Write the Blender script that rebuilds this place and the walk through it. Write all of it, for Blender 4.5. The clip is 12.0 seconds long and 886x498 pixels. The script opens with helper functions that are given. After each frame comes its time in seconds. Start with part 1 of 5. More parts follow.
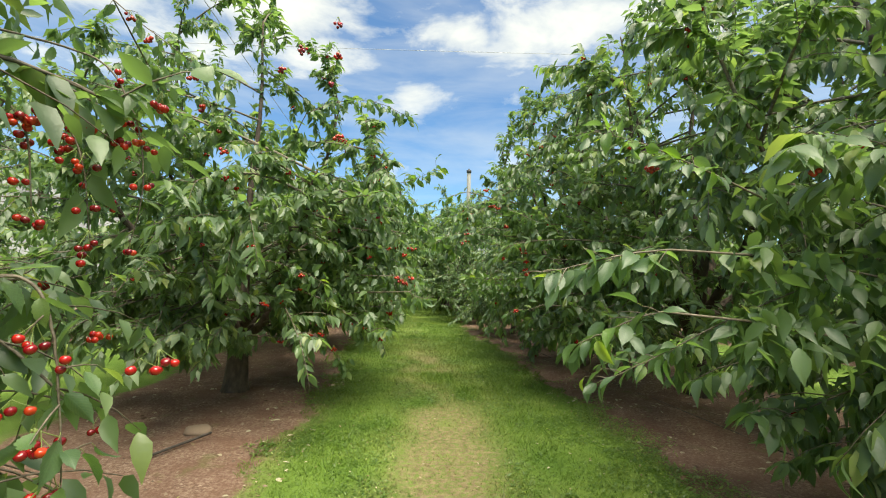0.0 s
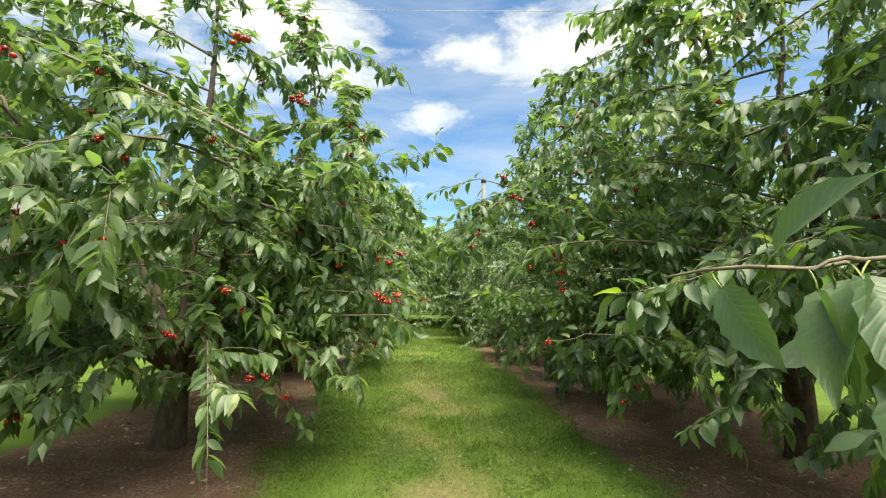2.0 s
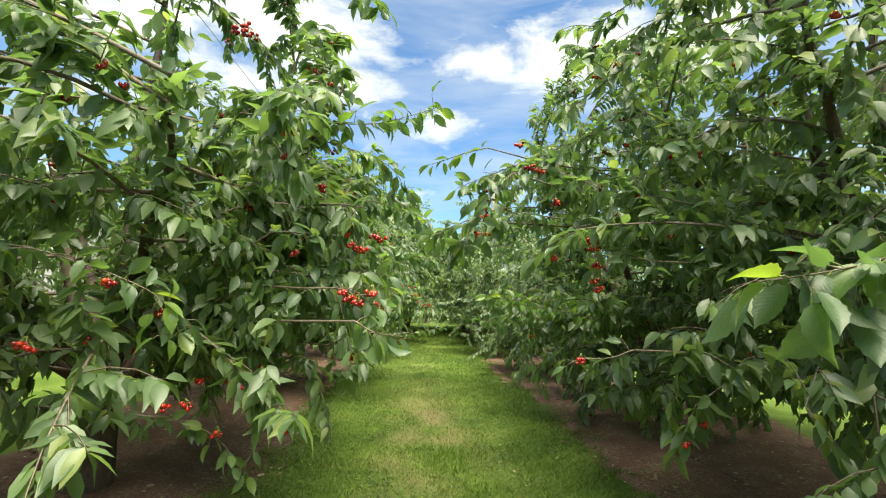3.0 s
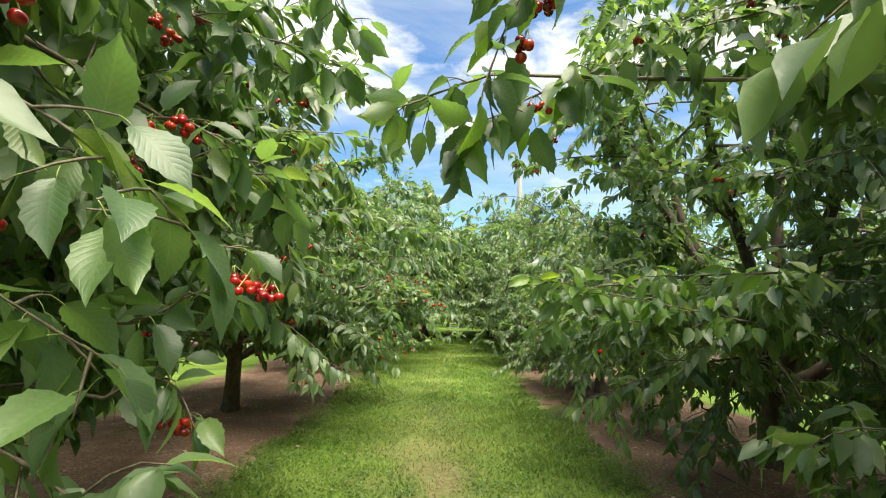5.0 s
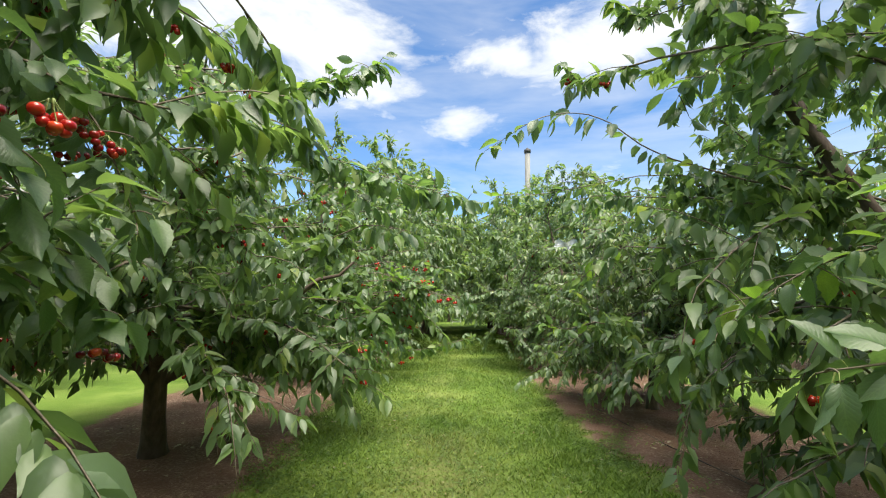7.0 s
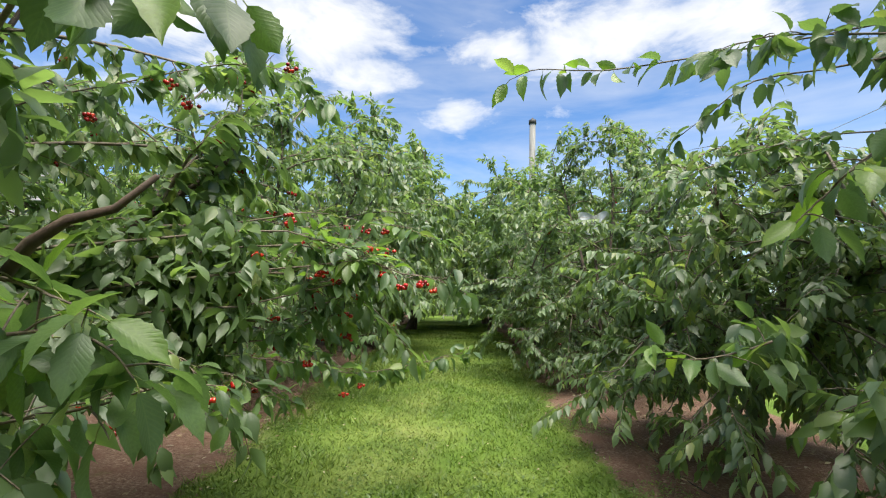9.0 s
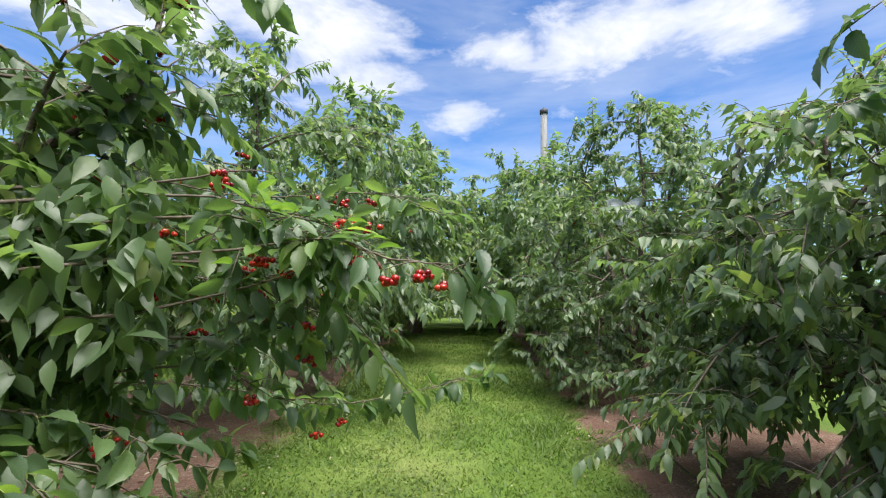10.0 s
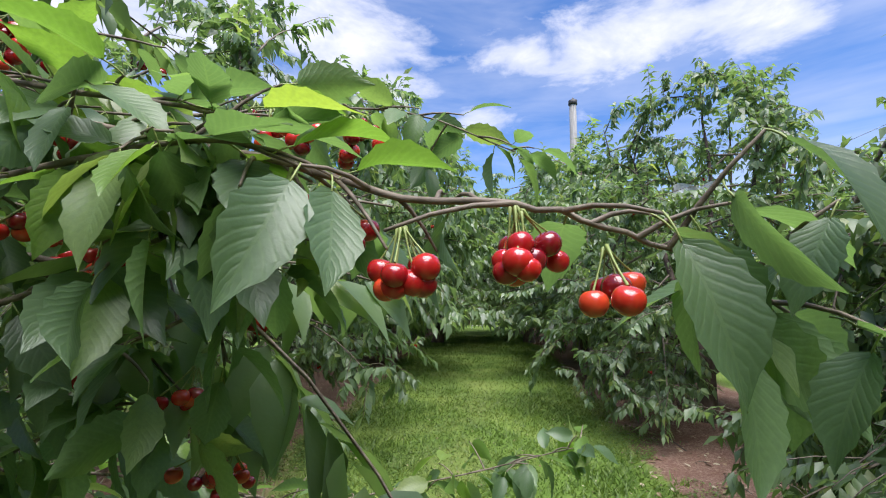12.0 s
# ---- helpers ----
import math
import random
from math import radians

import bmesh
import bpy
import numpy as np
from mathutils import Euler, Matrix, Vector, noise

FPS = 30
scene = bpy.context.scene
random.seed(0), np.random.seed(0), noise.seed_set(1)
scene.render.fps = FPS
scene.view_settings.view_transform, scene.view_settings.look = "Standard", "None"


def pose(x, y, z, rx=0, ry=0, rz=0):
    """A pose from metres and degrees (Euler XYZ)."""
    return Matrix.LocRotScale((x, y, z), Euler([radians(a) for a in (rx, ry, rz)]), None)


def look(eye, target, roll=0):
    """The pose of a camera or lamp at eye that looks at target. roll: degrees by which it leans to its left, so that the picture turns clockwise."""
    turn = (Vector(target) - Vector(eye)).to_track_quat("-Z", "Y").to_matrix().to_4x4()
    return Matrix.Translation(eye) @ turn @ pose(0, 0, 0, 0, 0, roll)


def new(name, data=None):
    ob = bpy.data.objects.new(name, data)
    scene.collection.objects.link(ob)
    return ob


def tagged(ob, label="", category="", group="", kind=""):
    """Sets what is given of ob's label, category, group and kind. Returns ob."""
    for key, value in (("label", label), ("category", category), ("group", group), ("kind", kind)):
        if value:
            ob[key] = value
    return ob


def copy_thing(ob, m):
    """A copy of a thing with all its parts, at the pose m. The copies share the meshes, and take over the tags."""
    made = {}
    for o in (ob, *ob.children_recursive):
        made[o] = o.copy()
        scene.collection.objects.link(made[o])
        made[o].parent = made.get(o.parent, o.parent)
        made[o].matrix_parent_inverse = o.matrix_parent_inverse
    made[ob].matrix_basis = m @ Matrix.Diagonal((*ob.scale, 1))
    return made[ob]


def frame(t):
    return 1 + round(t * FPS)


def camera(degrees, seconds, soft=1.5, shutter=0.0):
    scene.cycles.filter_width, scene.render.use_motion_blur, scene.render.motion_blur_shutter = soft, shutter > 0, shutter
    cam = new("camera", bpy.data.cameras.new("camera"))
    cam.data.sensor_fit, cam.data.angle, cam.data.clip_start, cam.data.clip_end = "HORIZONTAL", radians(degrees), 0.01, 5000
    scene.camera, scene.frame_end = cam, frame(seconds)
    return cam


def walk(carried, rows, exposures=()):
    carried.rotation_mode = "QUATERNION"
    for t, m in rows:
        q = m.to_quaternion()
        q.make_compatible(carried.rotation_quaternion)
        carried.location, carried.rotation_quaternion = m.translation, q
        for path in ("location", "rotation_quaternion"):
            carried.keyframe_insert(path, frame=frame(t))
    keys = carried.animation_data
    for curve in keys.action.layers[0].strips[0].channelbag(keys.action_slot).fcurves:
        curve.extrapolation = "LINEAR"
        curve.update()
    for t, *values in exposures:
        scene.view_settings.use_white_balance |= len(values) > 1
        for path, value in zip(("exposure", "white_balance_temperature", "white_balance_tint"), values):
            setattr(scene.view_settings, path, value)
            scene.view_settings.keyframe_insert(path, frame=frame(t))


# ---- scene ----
cam = camera(89.4, 12.0, soft=1.1)
PATH = [
    (0, (-0.009, 0.121, 1.56), (-0.031, 2.115, 1.712), 1.0),
    (0.5, (-0.01, 0.481, 1.585), (-0.036, 2.473, 1.761), 0.9),
    (1, (0.03, 0.888, 1.578), (-0.005, 2.878, 1.775), 0.6),
    (1.5, (0.118, 1.299, 1.607), (0.051, 3.287, 1.818), 0.6),
    (2, (0.102, 1.753, 1.584), (0.01, 3.738, 1.807), 1.1),
    (2.5, (0.128, 2.253, 1.557), (0.017, 4.235, 1.802), 1.3),
    (4.5, (0.215, 4.602, 1.516), (-0.011, 6.571, 1.783), 1.9),
    (5, (0.123, 5.154, 1.483), (-0.119, 7.12, 1.756), 1.4),
    (5.5, (0.001, 5.589, 1.45), (-0.235, 7.557, 1.718), 0.9),
    (6, (-0.097, 6.071, 1.492), (-0.328, 8.041, 1.75), 0.4),
    (6.5, (-0.17, 6.588, 1.557), (-0.414, 8.557, 1.809), 0.7),
    (7, (-0.226, 7.079, 1.529), (-0.461, 9.05, 1.772), 0.5),
    (9, (-0.381, 9.662, 1.512), (-0.59, 11.64, 1.723), 1.4),
    (9.5, (-0.461, 10.171, 1.514), (-0.677, 12.148, 1.728), 1.3),
    (10, (-0.512, 10.664, 1.504), (-0.747, 12.638, 1.723), 1.0),
    (10.5, (-0.604, 11.086, 1.543), (-0.861, 13.057, 1.764), 1.4),
    (11, (-0.762, 11.441, 1.548), (-1.039, 13.409, 1.771), 1.2),
    (11.5, (-0.778, 11.63, 1.495), (-1.082, 13.592, 1.738), 1.1),
    (12, (-0.77, 11.755, 1.536), (-1.086, 13.715, 1.78), 0.7),
]
EXPOSURE = [(0, 0.97, 7300, 1), (2.5, 1.2, 7450, 1), (4.5, 1.32, 7100, 4), (5.5, 1.32, 7450, 3), (7, 1.13, 6900, 7), (9, 1.0, 6700, 9), (10.5, 0.87, 6050, 15), (12, 0.84, 5950, 18)]
walk(cam, [(t, look(eye, target, roll)) for t, eye, target, roll in PATH], EXPOSURE)

# ---- light and sky ----
SUN_EL, SUN_AZ = radians(68), radians(150)   # azimuth from +y towards +x
sun_way = Vector((math.sin(SUN_AZ) * math.cos(SUN_EL), math.cos(SUN_AZ) * math.cos(SUN_EL), math.sin(SUN_EL)))
sun_data = bpy.data.lights.new("sun", "SUN")
sun_data.energy, sun_data.angle, sun_data.color = 5.0, radians(55), (1.0, 0.94, 0.82)
sun = new("sun", sun_data)
sun.matrix_world = look(sun_way * 60, (0, 0, 0))

world = bpy.data.worlds.new("world")
scene.world = world
world.use_nodes = True
wn, wl = world.node_tree.nodes, world.node_tree.links
wn.clear()


def node(nodes, kind, **values):
    n = nodes.new(kind)
    for key, value in values.items():
        n.inputs[key].default_value = value
    return n


def maths(nodes, links, op, a, b=None, c=None, clamp=False):
    n = nodes.new("ShaderNodeMath")
    n.operation, n.use_clamp = op, clamp
    for i, v in enumerate((a, b, c)):
        if v is None:
            continue
        if isinstance(v, (int, float)):
            n.inputs[i].default_value = v
        else:
            links.new(v, n.inputs[i])
    return n.outputs[0]


def ramp(nodes, links, fac, stops):
    n = nodes.new("ShaderNodeValToRGB")
    links.new(fac, n.inputs[0])
    els = n.color_ramp.elements
    while len(els) < len(stops):
        els.new(0.5)
    for e, (p, c) in zip(els, stops):
        e.position, e.color = p, (*c, 1) if len(c) == 3 else c
    return n.outputs[0]


def mixed(nodes, links, fac, a, b, how="MIX"):
    n = nodes.new("ShaderNodeMix")
    n.data_type, n.blend_type = "RGBA", how
    for sock, v in ((n.inputs[0], fac), (n.inputs[6], a), (n.inputs[7], b)):
        if isinstance(v, (int, float)):
            sock.default_value = v
        elif isinstance(v, tuple):
            sock.default_value = (*v, 1)
        else:
            links.new(v, sock)
    return n.outputs[2]


# a blue sky with broken cumulus, whose whites hang where the walker sees them
sky = wn.new("ShaderNodeTexSky")
sky.sky_type, sky.sun_disc = "NISHITA", False
sky.sun_elevation, sky.sun_rotation = SUN_EL, SUN_AZ
sky.air_density, sky.dust_density, sky.ozone_density = 1.0, 0.6, 2.0
where = wn.new("ShaderNodeTexCoord")
flat = wn.new("ShaderNodeMapping")
flat.inputs["Scale"].default_value = (1, 1, 2.2)
wl.new(where.outputs["Generated"], flat.inputs[0])
billow = node(wn, "ShaderNodeTexNoise", Scale=5.5, Detail=9, Roughness=0.58, Distortion=0.3)
wl.new(flat.outputs[0], billow.inputs["Vector"])
broad = node(wn, "ShaderNodeTexNoise", Scale=2.2, Detail=5, Roughness=0.55, Distortion=0.4)
streaked = wn.new("ShaderNodeMapping")
streaked.inputs["Scale"].default_value = (1.3, 1.3, 6.5)
streaked.inputs["Rotation"].default_value = (0, radians(7), 0)
wl.new(where.outputs["Generated"], streaked.inputs[0])
wl.new(streaked.outputs[0], broad.inputs["Vector"])
CLOUDS = [((-0.08, 0.91, 0.393), 0.10), ((0.02, 0.87, 0.49), 0.12), ((0.15, 0.86, 0.485), 0.16), ((0.27, 0.83, 0.50), 0.18),
          ((0.38, 0.78, 0.51), 0.18), ((-0.30, 0.81, 0.50), 0.22), ((-0.24, 0.85, 0.455), 0.15), ((-0.44, 0.73, 0.53), 0.3),
          ((-0.62, 0.62, 0.48), 0.4), ((0.1, 0.4, 0.92), 0.6), ((-0.8, 0.2, 0.5), 0.5), ((0.8, 0.3, 0.45), 0.4), ((0.1, -0.8, 0.6), 0.7)]
heap = None
for (dx, dy, dz), size in CLOUDS:
    gap = wn.new("ShaderNodeVectorMath")
    gap.operation = "DISTANCE"
    wl.new(flat.outputs[0], gap.inputs[0])
    gap.inputs[1].default_value = (dx, dy, dz * 2.2)
    near = maths(wn, wl, "SUBTRACT", 1.0, maths(wn, wl, "DIVIDE", gap.outputs["Value"], size), clamp=True)
    heap = near if heap is None else maths(wn, wl, "MAXIMUM", heap, near)
puff = maths(wn, wl, "MULTIPLY_ADD", heap, 0.55, maths(wn, wl, "MULTIPLY", maths(wn, wl, "SUBTRACT", billow.outputs[0], 0.53), 1.5))
veil = maths(wn, wl, "MULTIPLY", maths(wn, wl, "SUBTRACT", broad.outputs[0], 0.36, clamp=True), 1.1, clamp=True)
cover = ramp(wn, wl, puff, [(0.05, (0, 0, 0)), (0.28, (0.65, 0.65, 0.65)), (0.58, (1, 1, 1))])
cover = maths(wn, wl, "MAXIMUM", cover, veil)
blue = mixed(wn, wl, 1.0, sky.outputs[0], (0.80, 1.08, 1.36), "MULTIPLY")
cloud_white = ramp(wn, wl, billow.outputs[0], [(0.3, (5.6, 5.9, 6.4)), (0.7, (7.4, 7.4, 7.4))])
above = mixed(wn, wl, cover, blue, cloud_white)
backing = node(wn, "ShaderNodeBackground", Strength=0.085)
wl.new(above, backing.inputs[0])
wout = wn.new("ShaderNodeOutputWorld")
wl.new(backing.outputs[0], wout.inputs[0])

# ---- materials ----


def material(name):
    m = bpy.data.materials.new(name)
    m.use_nodes = True
    nodes, links = m.node_tree.nodes, m.node_tree.links
    nodes.clear()
    return m, nodes, links


def finish(nodes, links, shader):
    out = nodes.new("ShaderNodeOutputMaterial")
    links.new(shader, out.inputs[0])


def bumped(nodes, links, height, strength, distance):
    b = node(nodes, "ShaderNodeBump", Strength=strength, Distance=distance)
    links.new(height, b.inputs["Height"])
    return b.outputs[0]


def noise_at(nodes, links, scale, detail=4, rough=0.55, coords="Object", stretch=None):
    tc = nodes.new("ShaderNodeTexCoord")
    n = node(nodes, "ShaderNodeTexNoise", Scale=scale, Detail=detail, Roughness=rough)
    src = tc.outputs[coords]
    if stretch:
        mp = nodes.new("ShaderNodeMapping")
        mp.inputs["Scale"].default_value = stretch
        links.new(src, mp.inputs[0])
        src = mp.outputs[0]
    links.new(src, n.inputs["Vector"])
    return n.outputs[0]


def leaf_material(name, dark, mid, pale, single, veins=False, glow=0.42):
    """Foliage: each leaf its own green, glossy upper skin, light coming through."""
    m, nodes, links = material(name)
    if single:
        pick = nodes.new("ShaderNodeObjectInfo").outputs["Random"]
    else:
        pick = nodes.new("ShaderNodeNewGeometry").outputs["Random Per Island"]
    col = ramp(nodes, links, pick, [(0.0, dark), (0.55, mid), (0.9, pale), (1.0, (pale[0] * 1.5, pale[1] * 1.2, pale[2]))])
    blotch = noise_at(nodes, links, 22 if single else 6, 3)
    col = mixed(nodes, links, maths(nodes, links, "MULTIPLY", blotch, 0.55), col, (0.045, 0.085, 0.03))
    bsdf = node(nodes, "ShaderNodeBsdfPrincipled", Roughness=0.42)
    bsdf.inputs["Specular IOR Level"].default_value = 0.8
    height = noise_at(nodes, links, 60, 2)
    if veins:
        uv = nodes.new("ShaderNodeTexCoord")
        sep = nodes.new("ShaderNodeSeparateXYZ")
        links.new(uv.outputs["UV"], sep.inputs[0])
        side = maths(nodes, links, "ABSOLUTE", maths(nodes, links, "SUBTRACT", sep.outputs[0], 0.5))
        slant = maths(nodes, links, "SUBTRACT", sep.outputs[1], maths(nodes, links, "MULTIPLY", side, 0.55))
        wave = maths(nodes, links, "SINE", maths(nodes, links, "MULTIPLY", slant, 34.0))
        rib = maths(nodes, links, "POWER", maths(nodes, links, "ABSOLUTE", wave), 6.0)
        spine = maths(nodes, links, "LESS_THAN", side, 0.025)
        lines = maths(nodes, links, "MAXIMUM", maths(nodes, links, "MULTIPLY", rib, 0.6), spine)
        col = mixed(nodes, links, maths(nodes, links, "MULTIPLY", lines, 0.14), col, (0.2, 0.3, 0.12))
        height = maths(nodes, links, "SUBTRACT", maths(nodes, links, "MULTIPLY", height, 0.3), lines)
        links.new(bumped(nodes, links, height, 0.22, 0.002), bsdf.inputs["Normal"])
    else:
        links.new(bumped(nodes, links, height, 0.35, 0.004), bsdf.inputs["Normal"])
    links.new(col, bsdf.inputs["Base Color"])
    thru = nodes.new("ShaderNodeBsdfTranslucent")
    links.new(mixed(nodes, links, 1.0, col, (2.2, 2.3, 1.1), "MULTIPLY"), thru.inputs[0])
    mix = node(nodes, "ShaderNodeMixShader", Fac=glow)
    links.new(bsdf.outputs[0], mix.inputs[1])
    links.new(thru.outputs[0], mix.inputs[2])
    finish(nodes, links, mix.outputs[0])
    return m


LEAF = leaf_material("cherry_foliage", (0.088, 0.138, 0.068), (0.142, 0.216, 0.104), (0.195, 0.285, 0.12), False)
LEAF_FAR = leaf_material("far_foliage", (0.098, 0.146, 0.078), (0.156, 0.228, 0.116), (0.205, 0.29, 0.13), False)
LEAF_NEAR = leaf_material("cherry_leaf", (0.075, 0.130, 0.066), (0.118, 0.194, 0.094), (0.165, 0.262, 0.10), True, True)
YOUNG = leaf_material("young_leaf", (0.12, 0.22, 0.04), (0.17, 0.29, 0.05), (0.22, 0.34, 0.07), True, True, 0.4)
WEED = leaf_material("clover_leaf", (0.06, 0.11, 0.02), (0.105, 0.175, 0.035), (0.17, 0.25, 0.06), False)


def plain(name, stops, rough, scale=12.0, bump=0.3, depth=0.01, metal=0.0, stretch=None, island=False, coat=0.0, detail=5):
    m, nodes, links = material(name)
    n = noise_at(nodes, links, scale, detail, 0.6, stretch=stretch)
    col = ramp(nodes, links, n, stops)
    if island:
        pick = nodes.new("ShaderNodeNewGeometry").outputs["Random Per Island"]
        col = mixed(nodes, links, 0.75, col, ramp(nodes, links, pick, stops))
    bsdf = node(nodes, "ShaderNodeBsdfPrincipled", Roughness=rough, Metallic=metal)
    bsdf.inputs["Coat Weight"].default_value = coat
    bsdf.inputs["Coat Roughness"].default_value = 0.08
    links.new(col, bsdf.inputs["Base Color"])
    if bump:
        links.new(bumped(nodes, links, n, bump, depth), bsdf.inputs["Normal"])
    finish(nodes, links, bsdf.outputs[0])
    return m


BARK = plain("cherry_bark", [(0.25, (0.035, 0.025, 0.02)), (0.5, (0.085, 0.058, 0.044)), (0.75, (0.15, 0.115, 0.09))], 0.8, 14, 0.8, 0.012, stretch=(1, 1, 0.45))
TWIG = plain("grey_twig", [(0.3, (0.07, 0.052, 0.036)), (0.7, (0.22, 0.18, 0.135))], 0.65, 40, 0.4, 0.004, stretch=(1, 1, 2))
STALK = plain("green_stalk", [(0.3, (0.16, 0.22, 0.05)), (0.7, (0.28, 0.33, 0.10))], 0.5, 40, 0.0)
POLE = plain("weathered_pole", [(0.25, (0.19, 0.185, 0.175)), (0.75, (0.36, 0.35, 0.33))], 0.85, 5, 0.5, 0.01, stretch=(6, 6, 0.5))
CAP = plain("black_cap", [(0.3, (0.02, 0.02, 0.022)), (0.7, (0.05, 0.05, 0.05))], 0.6, 20, 0.1)
WIRE = plain("wire", [(0.3, (0.34, 0.34, 0.35)), (0.7, (0.5, 0.5, 0.5))], 0.5, 30, 0.0, metal=0.2)
ALLOY = plain("aluminium", [(0.3, (0.62, 0.63, 0.64)), (0.7, (0.78, 0.78, 0.78))], 0.35, 14, 0.1, 0.002, metal=0.8)
HOSE = plain("black_hose", [(0.3, (0.02, 0.018, 0.016)), (0.7, (0.07, 0.055, 0.045))], 0.6, 18, 0.2, 0.003)
STONE = plain("clod", [(0.3, (0.10, 0.065, 0.045)), (0.7, (0.26, 0.19, 0.14))], 0.95, 14, 0.5, 0.01, island=True)
LITTER = plain("dry_leaf", [(0.25, (0.14, 0.085, 0.045)), (0.5, (0.30, 0.22, 0.13)), (0.75, (0.42, 0.38, 0.28))], 0.8, 20, 0.2, 0.004, island=True)
CLOTH = plain("pale_netting", [(0.3, (0.60, 0.61, 0.62)), (0.7, (0.76, 0.77, 0.77))], 0.8, 60, 0.3, 0.004)
HILLSIDE = plain("hill_woods", [(0.3, (0.10, 0.10, 0.10)), (0.5, (0.17, 0.165, 0.17)), (0.7, (0.25, 0.25, 0.24))], 1.0, 0.09, 1.0, 3.0, detail=9)


def cherry_material(single):
    m, nodes, links = material("cherry_skin")
    pick = nodes.new("ShaderNodeObjectInfo" if single else "ShaderNodeNewGeometry").outputs["Random" if single else "Random Per Island"]
    col = ramp(nodes, links, pick, [(0.0, (0.13, 0.004, 0.010)), (0.4, (0.36, 0.008, 0.012)), (0.75, (0.55, 0.018, 0.012)), (1.0, (0.66, 0.07, 0.02))])
    col = mixed(nodes, links, maths(nodes, links, "MULTIPLY", noise_at(nodes, links, 90, 3), 0.4), col, (0.25, 0.006, 0.01))
    bsdf = node(nodes, "ShaderNodeBsdfPrincipled", Roughness=0.2)
    bsdf.inputs["Coat Weight"].default_value, bsdf.inputs["Coat Roughness"].default_value = 0.6, 0.06
    bsdf.inputs["Subsurface Weight"].default_value = 0.0
    links.new(col, bsdf.inputs["Base Color"])
    finish(nodes, links, bsdf.outputs[0])
    return m


CHERRY, CHERRY_NEAR = cherry_material(False), cherry_material(True)


def grass_colours(nodes, links):
    """Green turf with worn, straw-coloured ground where the attribute dry is high."""
    big = noise_at(nodes, links, 0.9, 4, 0.6)
    small = noise_at(nodes, links, 14, 4, 0.65)
    green = ramp(nodes, links, big, [(0.32, (0.076, 0.142, 0.022)), (0.5, (0.124, 0.202, 0.034)), (0.66, (0.195, 0.272, 0.062))])
    green = mixed(nodes, links, maths(nodes, links, "MULTIPLY", small, 0.5), green, (0.078, 0.138, 0.024))
    straw = ramp(nodes, links, small, [(0.3, (0.13, 0.098, 0.055)), (0.7, (0.29, 0.225, 0.13))])
    at = nodes.new("ShaderNodeAttribute")
    at.attribute_name = "dry"
    worn = maths(nodes, links, "MULTIPLY", at.outputs["Fac"], ramp(nodes, links, noise_at(nodes, links, 24, 5, 0.7), [(0.36, (0.15, 0.15, 0.15)), (0.6, (1.15, 1.15, 1.15))]), clamp=True)
    return mixed(nodes, links, worn, green, straw), small


def ground_material():
    m, nodes, links = material("orchard_ground")
    turf, small = grass_colours(nodes, links)
    fine = noise_at(nodes, links, 38, 6, 0.7)
    mid = noise_at(nodes, links, 3.2, 5, 0.6)
    earth = ramp(nodes, links, fine, [(0.30, (0.085, 0.048, 0.034)), (0.5, (0.20, 0.126, 0.094)), (0.70, (0.42, 0.32, 0.25))])
    earth = mixed(nodes, links, ramp(nodes, links, mid, [(0.38, (0, 0, 0)), (0.62, (0.75, 0.75, 0.75))]), earth, (0.155, 0.086, 0.062))
    moss = ramp(nodes, links, noise_at(nodes, links, 2.1, 6, 0.7), [(0.58, (0, 0, 0)), (0.72, (0.5, 0.5, 0.5))])
    earth = mixed(nodes, links, moss, earth, (0.11, 0.14, 0.035))
    at = nodes.new("ShaderNodeAttribute")
    at.attribute_name = "soil"
    ragged = maths(nodes, links, "ADD", at.outputs["Fac"], maths(nodes, links, "MULTIPLY", maths(nodes, links, "SUBTRACT", noise_at(nodes, links, 7, 6, 0.7), 0.5), 0.9))
    edge = ramp(nodes, links, ragged, [(0.40, (0, 0, 0)), (0.62, (1, 1, 1))])
    col = mixed(nodes, links, edge, turf, earth)
    bsdf = node(nodes, "ShaderNodeBsdfPrincipled", Roughness=0.95)
    bsdf.inputs["Specular IOR Level"].default_value = 0.15
    links.new(col, bsdf.inputs["Base Color"])
    links.new(bumped(nodes, links, maths(nodes, links, "ADD", fine, maths(nodes, links, "MULTIPLY", small, 0.7)), 0.8, 0.03), bsdf.inputs["Normal"])
    finish(nodes, links, bsdf.outputs[0])
    return m


def blade_material():
    m, nodes, links = material("grass_blade")
    turf, small = grass_colours(nodes, links)
    pick = nodes.new("ShaderNodeNewGeometry").outputs["Random Per Island"]
    turf = mixed(nodes, links, 1.0, turf, ramp(nodes, links, pick, [(0.0, (0.7, 0.75, 0.7)), (0.6, (1.05, 1.05, 1.0)), (1.0, (1.5, 1.35, 1.2))]), "MULTIPLY")
    bsdf = node(nodes, "ShaderNodeBsdfPrincipled", Roughness=0.55)
    links.new(turf, bsdf.inputs["Base Color"])
    thru = nodes.new("ShaderNodeBsdfTranslucent")
    links.new(mixed(nodes, links, 1.0, turf, (1.5, 1.5, 1.0), "MULTIPLY"), thru.inputs[0])
    mix = node(nodes, "ShaderNodeMixShader", Fac=0.35)
    links.new(bsdf.outputs[0], mix.inputs[1])
    links.new(thru.outputs[0], mix.inputs[2])
    finish(nodes, links, mix.outputs[0])
    return m


GROUND, BLADE = ground_material(), blade_material()

# ---- mesh helpers ----
rng = np.random.default_rng(7)


